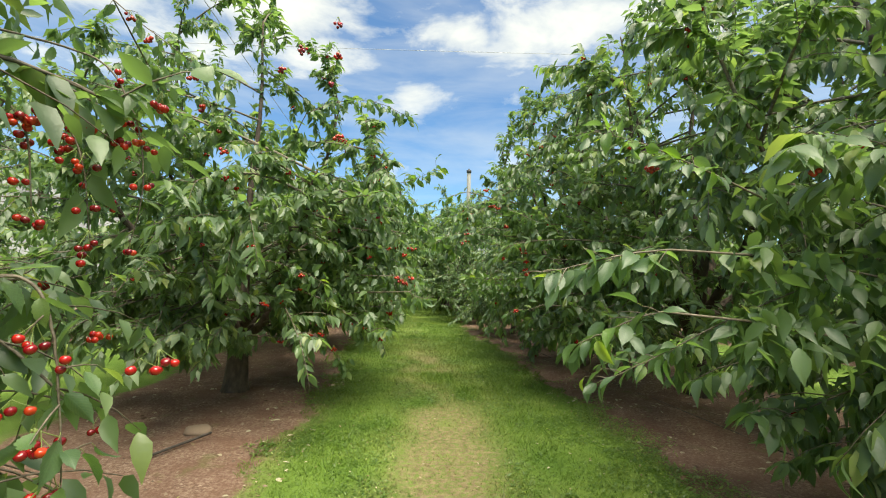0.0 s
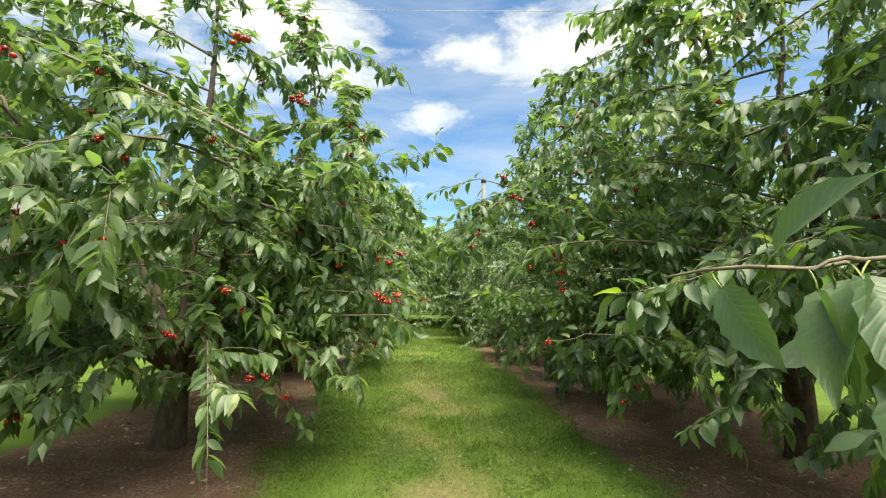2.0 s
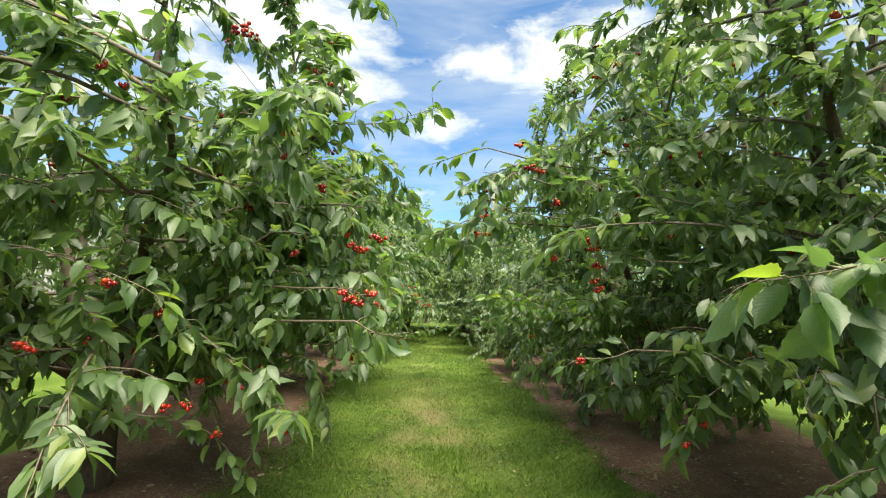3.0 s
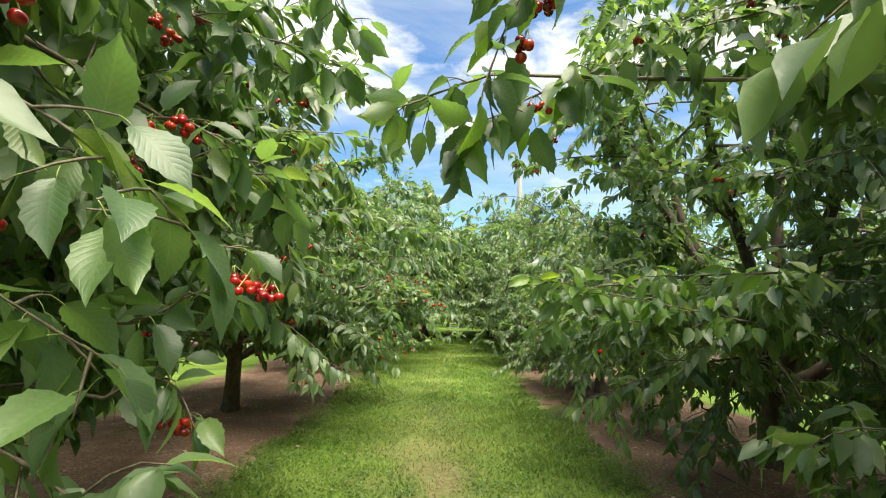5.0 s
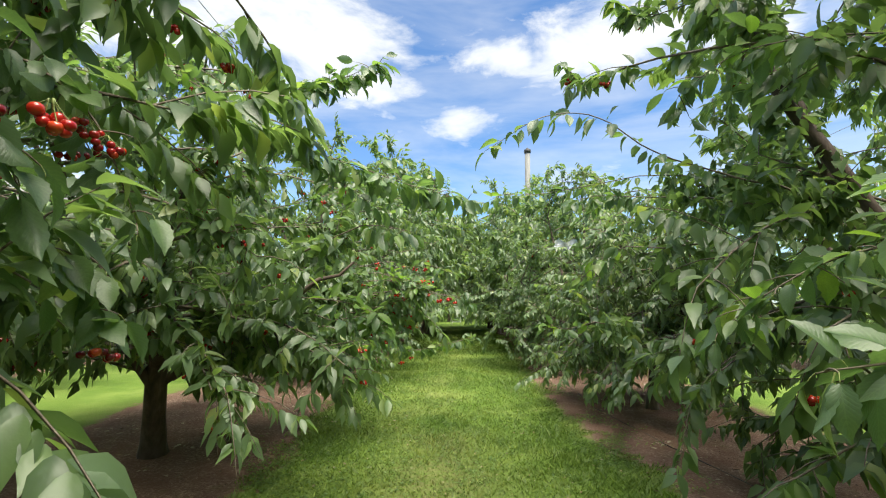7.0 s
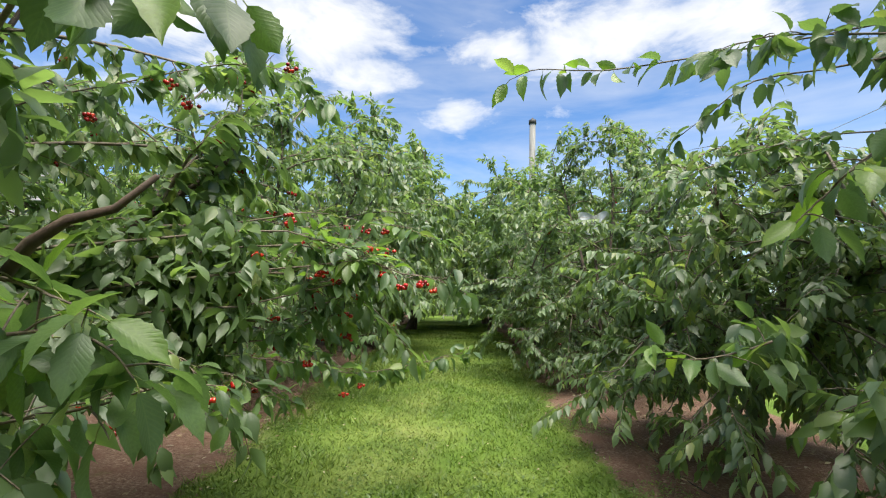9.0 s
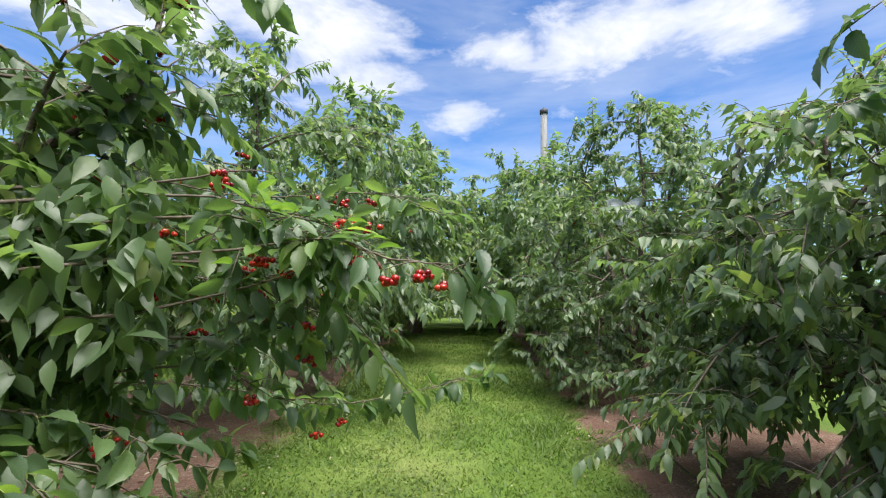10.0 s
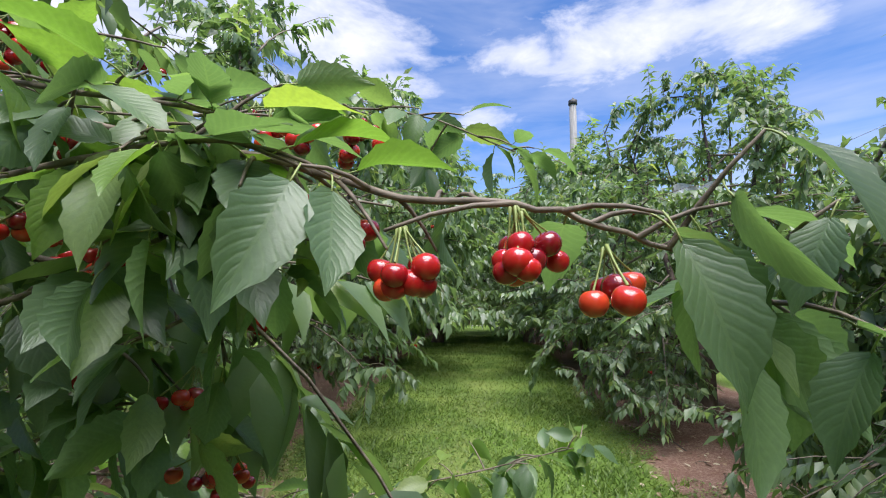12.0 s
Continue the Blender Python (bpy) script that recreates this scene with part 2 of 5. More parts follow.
def value_noise(x, y, seed=0):
    """Smooth random field, about 0 to 1, one cell to the unit."""
    xi, yi = np.floor(x).astype(np.int64), np.floor(y).astype(np.int64)
    fx, fy = x - xi, y - yi
    fx, fy = fx * fx * (3 - 2 * fx), fy * fy * (3 - 2 * fy)

    def cell(a, b):
        h = np.sin(a * 127.1 + b * 311.7 + seed * 74.7) * 43758.5453
        return h - np.floor(h)
    return (cell(xi, yi) * (1 - fx) + cell(xi + 1, yi) * fx) * (1 - fy) + (cell(xi, yi + 1) * (1 - fx) + cell(xi + 1, yi + 1) * fx) * fy


def mesh_of(name, verts, faces, mat, smooth=True, **layers):
    """A mesh from an array of corners and an array of faces with equally many corners each (or a list of such arrays)."""
    me = bpy.data.meshes.new(name)
    groups = faces if isinstance(faces, list) else [faces]
    groups = [np.asarray(g, dtype=np.int32) for g in groups if len(g)]
    me.vertices.add(len(verts))
    me.vertices.foreach_set("co", np.asarray(verts, dtype=np.float32).ravel())
    sizes = np.concatenate([np.full(len(g), g.shape[1], dtype=np.int32) for g in groups])
    loops = np.concatenate([g.ravel() for g in groups])
    me.loops.add(len(loops))
    me.loops.foreach_set("vertex_index", loops)
    me.polygons.add(len(sizes))
    me.polygons.foreach_set("loop_start", np.concatenate([[0], np.cumsum(sizes)[:-1]]).astype(np.int32))
    me.update(calc_edges=True)
    me.polygons.foreach_set("use_smooth", np.full(len(sizes), smooth))
    for key, values in layers.items():
        me.attributes.new(key, "FLOAT", "POINT").data.foreach_set("value", np.asarray(values, dtype=np.float32))
    me.materials.append(mat)
    return me


def part(name, me, parent, label="", at=None):
    ob = new(name, me)
    ob.parent = parent
    if at is not None:
        ob.matrix_basis = at
    if label:
        tagged(ob, label)
    return ob


def tubes(strands, sides):
    """Round, tapered limbs: each strand is (points, radii)."""
    verts, quads, tips, base = [], [], [], 0
    ang = np.linspace(0, 2 * np.pi, sides, endpoint=False)
    for pts, radii in strands:
        pts, radii = np.asarray(pts, float), np.asarray(radii, float)
        n = len(pts)
        tang = np.gradient(pts, axis=0)
        tang /= np.linalg.norm(tang, axis=1)[:, None] + 1e-9
        ref = np.array([0.31, 0.87, 0.38]) if abs(tang[0] @ [0.31, 0.87, 0.38]) < 0.9 else np.array([0.9, -0.2, 0.3])
        a = np.cross(tang, ref)
        a /= np.linalg.norm(a, axis=1)[:, None] + 1e-9
        b = np.cross(tang, a)
        ring = pts[:, None] + radii[:, None, None] * (np.cos(ang)[None, :, None] * a[:, None] + np.sin(ang)[None, :, None] * b[:, None])
        verts.append(ring.reshape(-1, 3))
        i, j = np.meshgrid(np.arange(n - 1), np.arange(sides), indexing="ij")
        k = (j + 1) % sides
        quads.append(np.stack([base + i * sides + j, base + i * sides + k, base + (i + 1) * sides + k, base + (i + 1) * sides + j], -1).reshape(-1, 4))
        verts.append(pts[-1:] + tang[-1:] * radii[-1])
        last = base + (n - 1) * sides
        tips.append(np.stack([last + np.arange(sides), last + (np.arange(sides) + 1) % sides, np.full(sides, base + n * sides)], -1))
        base += n * sides + 1
    return np.concatenate(verts), [np.concatenate(quads), np.concatenate(tips)]


def join(groups):
    """Several (verts, [quads, tris]) in one."""
    verts, quads, tris, base = [], [], [], 0
    for v, (q, t) in groups:
        verts.append(v)
        quads.append(q + base)
        tris.append(t + base)
        base += len(v)
    return np.concatenate(verts), [np.concatenate(quads), np.concatenate(tris)]


def bezier(p0, p1, p2, n):
    t = np.linspace(0, 1, n)[:, None]
    return (1 - t) ** 2 * np.asarray(p0) + 2 * t * (1 - t) * np.asarray(p1) + t ** 2 * np.asarray(p2)


def unit(v):
    return v / (np.linalg.norm(v, axis=-1, keepdims=True) + 1e-9)


# stations along a leaf: share of its length and half width
SIMPLE = ((0.0, 0.0), (0.42, 0.23), (1.0, 0.0))
FINE = ((0.0, 0.0), (0.12, 0.11), (0.34, 0.222), (0.60, 0.19), (0.80, 0.085), (1.0, 0.0))
SHAPED = ((0.0, 0.0), (0.27, 0.205), (0.62, 0.20), (1.0, 0.0))


def leaves(base, axis, face, size, curl, shape=SHAPED, fold=0.35):
    """Many folded, drooping leaves in two arrays."""
    n = len(base)
    axis = unit(axis)
    side = unit(np.cross(axis, face))
    face = np.cross(side, axis)
    L, C = size[:, None], curl[:, None]
    cols, index, count = [], [], 0
    for s, w in shape:
        mid = base + axis * L * s - face * (L * C * s * s)
        if w == 0:
            cols.append(mid)
            index.append((count,))
            count += 1
        else:
            lift = face * (L * w * fold)
            cols += [mid - side * (L * w) + lift, mid, mid + side * (L * w) + lift]
            index.append((count, count + 1, count + 2))
            count += 3
    quads, tris = [], []
    for a, b in zip(index[:-1], index[1:]):
        if len(a) == 1:
            tris += [(a[0], b[1], b[0]), (a[0], b[2], b[1])]
        elif len(b) == 1:
            tris += [(a[0], a[1], b[0]), (a[1], a[2], b[0])]
        else:
            quads += [(a[0], a[1], b[1], b[0]), (a[1], a[2], b[2], b[1])]
    verts = np.stack(cols, 1).reshape(-1, 3)
    step = (np.arange(n) * count)[:, None, None]
    q = (np.array(quads, dtype=int).reshape(-1, 4)[None] + step).reshape(-1, 4)
    t = (np.array(tris, dtype=int)[None] + step).reshape(-1, 3)
    return verts, [q, t]


def ball(radius, around, down, dent=0.0):
    """A cherry: a globe, dented on top where its stalk sits."""
    verts, quads, tris = [(0, 0, radius * (1 - dent * 2.2))], [], []
    for r in range(1, down):
        th = math.pi * r / down
        z = math.cos(th) - dent * 2.2 * max(0.0, math.cos(th)) ** 6
        for c in range(around):
            ph = 2 * math.pi * c / around
            verts.append((radius * math.sin(th) * math.cos(ph), radius * math.sin(th) * math.sin(ph), radius * z * 0.96))
    verts.append((0, 0, -radius * 0.96))
    for c in range(around):
        d = (c + 1) % around
        tris.append((0, 1 + c, 1 + d))
        end = 1 + (down - 2) * around
        tris.append((len(verts) - 1, end + d, end + c))
        for r in range(down - 2):
            a = 1 + r * around
            quads.append((a + c, a + around + c, a + around + d, a + d))
    return np.array(verts, float), [np.array(quads), np.array(tris)]


# ---- the plan ----
LINE = [(0.0, -3.0), (0.0, 0.1), (0.12, 1.5), (0.13, 2.3), (0.215, 4.6), (0.0, 5.6), (-0.17, 6.6), (-0.25, 7.3), (-0.38, 9.66), (-0.6, 11.1), (-0.77, 11.75)]
LEFT_EDGE = ((-6, 0, 4.3, 6.1, 10.8, 16.9, 28.5, 45, 70), (-1.4, -1.45, -1.55, -1.65, -2.3, -3.05, -4.3, -6.0, -8.0))
RIGHT_EDGE = ((-6, 0, 3.7, 6.7, 12, 14.3, 16, 24, 29, 45, 70), (2.6, 2.3, 2.0, 1.72, 1.05, 0.8, 0.55, 0.4, 0.05, -0.9, -2.5))
LEFT_ROW = ((-9, 1.3, 6.4, 11.6, 16.8, 28, 60), (-0.9, -2.2, -2.85, -3.75, -4.5, -5.9, -9.8))
RIGHT_ROW = ((-9, 3.3, 6.85, 10.3, 14.25, 18, 26, 60), (5.8, 4.3, 3.58, 2.95, 2.05, 1.85, 1.5, -0.6))


HOLLOWS = [((-1.2, 12.3, 2.55), 0.8), ((0.75, 11.1, 2.5), 1.0), ((1.0, 11.9, 3.4), 1.1),
           ((-1.05, 7.2, 0.9), 0.6), ((-1.65, 8.15, 0.8), 0.7), ((-2.35, 9.2, 0.7), 0.75), ((-2.9, 10.1, 0.6), 0.6),
           ((-1.4, 10.9, 1.9), 0.75), ((-1.9, 11.5, 1.9), 0.7), ((-1.3, 10.6, 2.8), 0.75), ((-1.9, 11.3, 2.8), 0.75), ((-1.4, 11.4, 1.3), 0.5),
           ((1.2, 6.95, 2.5), 0.65), ((1.5, 7.5, 2.7), 0.6)]     # where the crowns stand open


def hollow(p):
    out = np.zeros(len(p), bool)
    for c, r0 in HOLLOWS:
        out |= np.linalg.norm(p - np.array(c), axis=1) < r0
    return out


def line_gap(p):
    """How far each point stands from the trodden line, in plan."""
    best = np.full(len(p), 1e9)
    for (ax, ay), (bx, by) in zip(LINE[:-1], LINE[1:]):
        d = np.array([bx - ax, by - ay])
        t = np.clip(((p[:, :2] - [ax, ay]) @ d) / (d @ d), 0, 1)
        best = np.minimum(best, np.linalg.norm(p[:, :2] - [ax, ay] - t[:, None] * d, axis=1))
    return best


def soil_at(x, y):
    """1 on bare earth under the rows, 0 on turf, soft between."""
    out = np.zeros_like(x)
    wob = (value_noise(x * 1.3, y * 1.3, 3) - 0.5) * 0.35
    lr, rr = np.interp(y, *LEFT_ROW), np.interp(y, *RIGHT_ROW)
    le, re = np.interp(y, *LEFT_EDGE), np.interp(y, *RIGHT_EDGE)
    for lo, hi in ((lr - 1.45, le), (re, rr + 1.5), (lr - 7.9, lr - 5.3), (rr + 5.2, rr + 7.8), (lr - 14, lr - 11.5), (rr + 11.5, rr + 14)):
        inside = np.minimum(x - lo, hi - x) + wob
        out = np.maximum(out, np.clip(0.5 + inside / 0.5, 0, 1))
    return out * (np.abs(y - 20) < 40)


def dry_at(x, y):
    """Worn straw patches down the middle of the alley."""
    mid = (np.interp(y, *LEFT_EDGE) + np.interp(y, *RIGHT_EDGE)) / 2
    track = np.exp(-((x - mid + 0.15) / 0.55) ** 2)
    n = value_noise(x * 1.1 + 5, y * 0.45, 5) * 0.6 + value_noise(x * 3.1, y * 2.3, 9) * 0.4
    fade = np.interp(y, (-6, 4, 9.3, 10.6, 16, 40), (1.15, 1.25, 1.3, 0.4, 0.2, 0.1))
    rim = np.exp(-((soil_at(x, y) - 0.35) / 0.25) ** 2) * 0.45
    return np.clip(track * fade * np.clip(n * 2.6 - 0.55, 0, 1) + rim * np.clip(n * 2 - 0.5, 0, 1), 0, 1) * (np.abs(x) < 9)


def height_at(x, y):
    s = soil_at(x, y)
    return (value_noise(x * 0.7, y * 0.7, 1) - 0.5) * 0.03 + s * ((value_noise(x * 5, y * 5, 2) - 0.5) * 0.03 + 0.015)


def build_ground():
    def axis(lo, hi, step, mid_lo, mid_hi, mid_step):
        far = [40, 60, 100, 180, 350, 700, 1400, 2600]
        return np.unique(np.round(np.concatenate([np.arange(lo, hi, step), np.arange(mid_lo, mid_hi, mid_step), far, [-f for f in far]]), 3))
    xs, ys = axis(-5.6, 5.2, 0.1, -24, 24, 0.45), axis(-2, 24, 0.1, -14, 60, 0.5)
    gx, gy = np.meshgrid(xs, ys)
    x, y = gx.ravel(), gy.ravel()
    near = (np.abs(x) < 30) & (np.abs(y - 20) < 45)
    z = np.where(near, height_at(x, y), 0)
    w = len(xs)
    i, j = np.meshgrid(np.arange(len(ys) - 1), np.arange(w - 1), indexing="ij")
    a = (i * w + j).ravel()
    faces = np.stack([a, a + 1, a + w + 1, a + w], -1)
    me = mesh_of("ground", np.stack([x, y, z], -1), faces, GROUND, soil=soil_at(x, y), dry=dry_at(x, y))
    tagged(new("ground", me), "mown green grass with bare brown soil strips", "ground", kind="structure")


build_ground()


def build_grass():
    spots = []
    for y0, y1, count in ((0.6, 4, 52000), (4, 8, 56000), (8, 13, 60000), (13, 20, 42000), (20, 34, 26000)):
        y = rng.uniform(y0, y1, count)
        le, re = np.interp(y, *LEFT_EDGE) - 0.5, np.interp(y, *RIGHT_EDGE) + 0.5
        spots.append(np.stack([le + (re - le) * rng.random(count), y, np.clip((y - 4) / 20, 0, 0.8)], -1))
    s = np.concatenate(spots)
    x, y = s[:, 0], s[:, 1]
    dry = dry_at(x, y)
    keep = (soil_at(x, y) + (value_noise(x * 6, y * 6, 4) - 0.5) * 0.7 < 0.55 + 0.1 * rng.random(len(x))) & (rng.random(len(x)) > dry * 0.75)
    x, y, far, dry = x[keep], y[keep], s[keep, 2], dry[keep]
    n = len(x)
    lush = value_noise(x * 2.2, y * 2.2, 8)
    tall = (0.014 + 0.05 * rng.random(n) ** 1.5 * (0.25 + 1.3 * lush ** 1.5)) * (1 + 0.5 * far) * (1 - 0.4 * dry)
    lean = rng.normal(0, 0.8, (n, 2)) * tall[:, None]
    turn = rng.uniform(0, np.pi, n)
    wide = (0.0024 + 0.0032 * rng.random(n)) * (1 + 2.2 * far)
    foot = np.stack([x, y, height_at(x, y) - 0.004], -1)
    side = np.stack([np.cos(turn), np.sin(turn), np.zeros(n)], -1) * wide[:, None]
    top = foot + np.stack([lean[:, 0], lean[:, 1], tall], -1)
    verts = np.stack([foot - side, foot + side, top], 1).reshape(-1, 3)
    me = mesh_of("grass", verts, np.arange(n * 3).reshape(-1, 3), BLADE, dry=np.repeat(dry, 3))
    tagged(new("grass", me), "short mown green grass blades with straw patches", "grass", kind="stuff")


build_grass()

# ---- trees ----


def envelope(z, high, wide):
    s = np.clip(z / high, 0, 1)
    return wide * np.interp(s, (0.0, 0.09, 0.17, 0.28, 0.45, 0.62, 0.8, 0.93, 1.0), (0.35, 0.62, 0.9, 1.0, 1.0, 0.94, 0.74, 0.45, 0.12))


def grow(seed, high, wide, foot=(0, 0), limbs=8, laterals=13, twigs=6, per_twig=25, leaf=0.16, clear=True, skirt=0.6, rough=False):
    """Wood and foliage of an open-vase cherry tree: (wood, crown leaves, hanging places for fruit)."""
    r = np.random.default_rng(seed)
    foot3 = np.array([foot[0], foot[1], 0.0])
    stout = 0.125 * high / 5
    bend = r.normal(0, 0.06, 2)
    fork = 0.75 + 0.2 * r.random()
    trunk = [(0, 0, -0.06), (bend[0] * 0.2, bend[1] * 0.2, 0.1), (bend[0] * 0.6, bend[1] * 0.6, 0.4), (bend[0], bend[1], fork), (bend[0] * 1.1, bend[1] * 1.1, fork + 0.3)]
    thick = [(trunk, [stout * 1.55, stout * 1.2, stout, stout * 0.95, stout * 0.6])]
    mids, thin = [], []
    lb, la, lf = [], [], []
    hang = []
    for i in range(limbs + 1):
        az = 2 * np.pi * (i + r.uniform(-0.25, 0.25)) / limbs
        out = np.array([np.cos(az), np.sin(az), 0])
        if i == limbs:
            top, reach = high * 0.96, 0.15
        else:
            top = high * r.uniform(0.42, 0.92)
            reach = envelope(top, high, wide) * 0.8
        p0 = np.array([bend[0], bend[1], fork - 0.25 + 0.4 * r.random()])
        p2 = np.array([bend[0], bend[1], 0]) + out * reach + [0, 0, top]
        n_spur = 230
        p1 = p0 * 0.5 + p2 * 0.5 + out * reach * r.uniform(0.05, 0.35) + r.normal(0, 0.12, 3)
        limb = bezier(p0, p1, p2, 10) + np.concatenate([np.zeros((1, 3)), r.normal(0, 0.025, (9, 3))])
        thick.append((limb, np.linspace(stout * 0.5, 0.010, 10)))
        f = r.uniform(2.0, 9, n_spur)
        lb.append(np.stack([np.interp(f, np.arange(10), limb[:, c]) for c in range(3)], -1) + r.normal(0, 0.07, (n_spur, 3)))
        la.append(r.normal(0, 0.7, (n_spur, 3)) + out * 0.4 + [0, 0, -0.2])
        lf.append(np.array([0, 0, 1.0]) + r.normal(0, 0.5, (n_spur, 3)))
        for s in np.linspace(0.06, 0.98, laterals):
            k = s * 9
            at = limb[int(k)] * (1 - k % 1) + limb[min(int(k) + 1, 9)] * (k % 1)
            az2 = az + r.normal(0, 0.75) if i < limbs else r.uniform(0, 2 * np.pi)
            zt = np.clip(at[2] + r.normal(-0.15, 0.45) - (0.5 if s < 0.35 else 0), skirt, high)
            if s > 0.9:
                zt = min(high * r.uniform(0.94, 1.06), at[2] + 0.7)
            rad = envelope(zt, high, wide) * r.uniform(0.72, 1.08)
            end = np.array([bend[0] + np.cos(az2) * rad, bend[1] + np.sin(az2) * rad, zt])
            knee = at * 0.45 + end * 0.55 + [0, 0, 0.18 + 0.25 * r.random()]
            lat = bezier(at, knee, end, 7)
            if clear:
                w = lat + foot3
                shut = ((line_gap(w) < 0.5) & (w[:, 2] > 0.4) & (w[:, 2] < 2.4)) | hollow(w)
                if shut.any():
                    stop = int(shut.argmax()) - 1
                    if stop < 2:
                        continue
                    lat = np.stack([np.interp(np.linspace(0, stop, 7), np.arange(7), lat[:, c]) for c in range(3)], -1)
                    end = lat[-1]
            mids.append((lat, np.linspace(0.017, 0.004, 7)))
            span = np.linalg.norm(end - at)
            m = int(span * (14 if rough else 22))
            f = r.uniform(1, 6, m)
            lb.append(np.stack([np.interp(f, np.arange(7), lat[:, c]) for c in range(3)], -1))
            la.append(r.normal(0, 0.7, (m, 3)) + unit(end - at) * 0.4 + [0, 0, -0.5])
            lf.append(np.array([0, 0, 1.0]) + r.normal(0, 0.5, (m, 3)))
            count = max(4, int(twigs * (0.55 + 0.5 * span)))
            for u in np.append(np.linspace(0.15, 0.95, count), 1.0):
                k2 = u * 6
                q = lat[int(k2)] * (1 - k2 % 1) + lat[min(int(k2) + 1, 6)] * (k2 % 1)
                tang = lat[min(int(k2) + 1, 6)] - lat[max(int(k2) - 1, 0)]
                way = unit(tang) * 0.8 + r.normal(0, 0.65, 3) + [0, 0, -0.1]
                ranked = r.random() < 0.7          # leaves in two ranks along a long shoot, or in whorls on spurs
                long = r.uniform(0.28, 0.58) if ranked else r.uniform(0.2, 0.42)
                way = unit(way) * long
                tip = q + way + [0, 0, -0.10 * long]
                tw = bezier(q, q + way * 0.55 + [0, 0, 0.05], tip, 4)
                if clear and hollow(tw + foot3).any():
                    continue
                if clear and (line_gap(tw + foot3) < 0.42).any() and (tw[:, 2] > 0.5).any() and (tw[:, 2] < 2.35).any():
                    continue
                thin.append((tw, np.linspace(0.005, 0.002, 4)))
                if ranked:
                    m = max(6, int(per_twig * long / 0.5))
                    f = np.linspace(0.06, 1.0, m)
                    across = unit(np.cross(way, [0, 0, 1.0]) + r.normal(0, 0.1, 3))
                    turn = np.where(np.arange(m) % 2, 1.0, -1.0)[:, None]
                    lb.append(q + (tip - q) * f[:, None] + r.normal(0, 0.006, (m, 3)))
                    la.append(unit(way) * 0.55 + across * turn * 0.7 + [0, 0, -0.5] + r.normal(0, 0.2, (m, 3)))
                    lf.append(np.array([0, 0, 1.0]) + r.normal(0, 0.35, (m, 3)))
                else:
                    m = max(4, int(per_twig * long / 0.36 * r.uniform(0.7, 1.2)))
                    f = (np.floor(r.random(m) * 4) + 0.9) / 4 + r.normal(0, 0.02, m)
                    spread = r.normal(0, 1, (m, 3))
                    spread[:, 2] *= 0.5
                    lb.append(q + (tip - q) * f[:, None] + r.normal(0, 0.012, (m, 3)))
                    la.append(unit(way) * 0.45 + unit(spread) * 0.75 + [0, 0, -0.65])
                    lf.append(np.array([0, 0, 1.0]) + r.normal(0, 0.45, (m, 3)))
                if r.random() < 0.5:
                    hang.append(q * 0.5 + tip * 0.5 - [0, 0, 0.02])
    for i in range(5):          # upright shoots on top
        az, rad = r.uniform(0, 2 * np.pi), wide * 0.5 * r.random()
        z0 = high * r.uniform(0.72, 0.9)
        p = np.array([np.cos(az) * rad, np.sin(az) * rad, z0])
        q = p + [r.normal(0, 0.12), r.normal(0, 0.12), r.uniform(0.35, 0.7)]
        thin.append((bezier(p, (p + q) / 2 + r.normal(0, 0.04, 3), q, 4), np.linspace(0.007, 0.002, 4)))
        m = 30
        f = np.linspace(0.0, 1, m)
        lb.append(p + (q - p) * f[:, None])
        spread = np.stack([np.cos(np.arange(m) * 2.4), np.sin(np.arange(m) * 2.4), np.full(m, 0.15)], -1) + r.normal(0, 0.2, (m, 3))
        la.append(spread)
        lf.append(np.array([0, 0, 1.0]) + r.normal(0, 0.3, (m, 3)))
    lb, la, lf = np.concatenate(lb), np.concatenate(la), np.concatenate(lf)
    ok = lb[:, 2] > skirt - 0.3
    if clear:
        w = lb + foot3
        ok &= ~((line_gap(w) < 0.5) & (w[:, 2] > 0.4) & (w[:, 2] < 2.3)) & ~hollow(w)
    lb, la, lf = lb[ok], la[ok], lf[ok]
    n = len(lb)
    size = leaf * r.uniform(0.65, 1.2, n)
    curl = r.uniform(0.1, 0.6, n)
    gap = np.full(n, 9.0) if rough else line_gap(lb + foot3)
    sets = [leaves(lb[pick], la[pick], lf[pick], size[pick], curl[pick], form) for pick, form in ((gap < 1.4, FINE), ((gap >= 1.4) & (gap < 2.4), SHAPED), (gap >= 2.4, SIMPLE)) if pick.any()]
    crown = join(sets)
    wood = tubes(thick, 6 if rough else 9)
    fine = tubes(mids, 3) if rough else join([tubes(mids, 5), tubes(thin, 3)])
    hang = np.array(hang)
    if clear:
        w = hang + foot3
        hang = hang[(line_gap(w) > 0.6) | (w[:, 2] > 2.4)]
    return wood, fine, crown, hang


def fruit_mesh(seed, around, down):
    """One cherry on its stalk, which hangs from the origin."""
    r = np.random.default_rng(seed)
    long = r.uniform(0.045, 0.062)
    v, f = ball(0.0135, around, down, 0.05)
    w, g = tubes([(bezier((0, 0, 0), (0.006, 0.004, -long * 0.5), (0, 0, 0.012 - long), 4), [0.0012] * 4)], 3)
    me = mesh_of("cherry", np.concatenate([v - [0, 0, long], w]), [f[0], f[1], g[0] + len(v), g[1] + len(v)], CHERRY_NEAR)
    me.materials.append(STALK)
    me.polygons.foreach_set("material_index", np.concatenate([np.zeros(len(f[0]) + len(f[1])), np.ones(len(g[0]) + len(g[1]))]).astype(np.int32))
    return me


FRUIT = [fruit_mesh(40 + i, 8, 6) for i in range(5)]


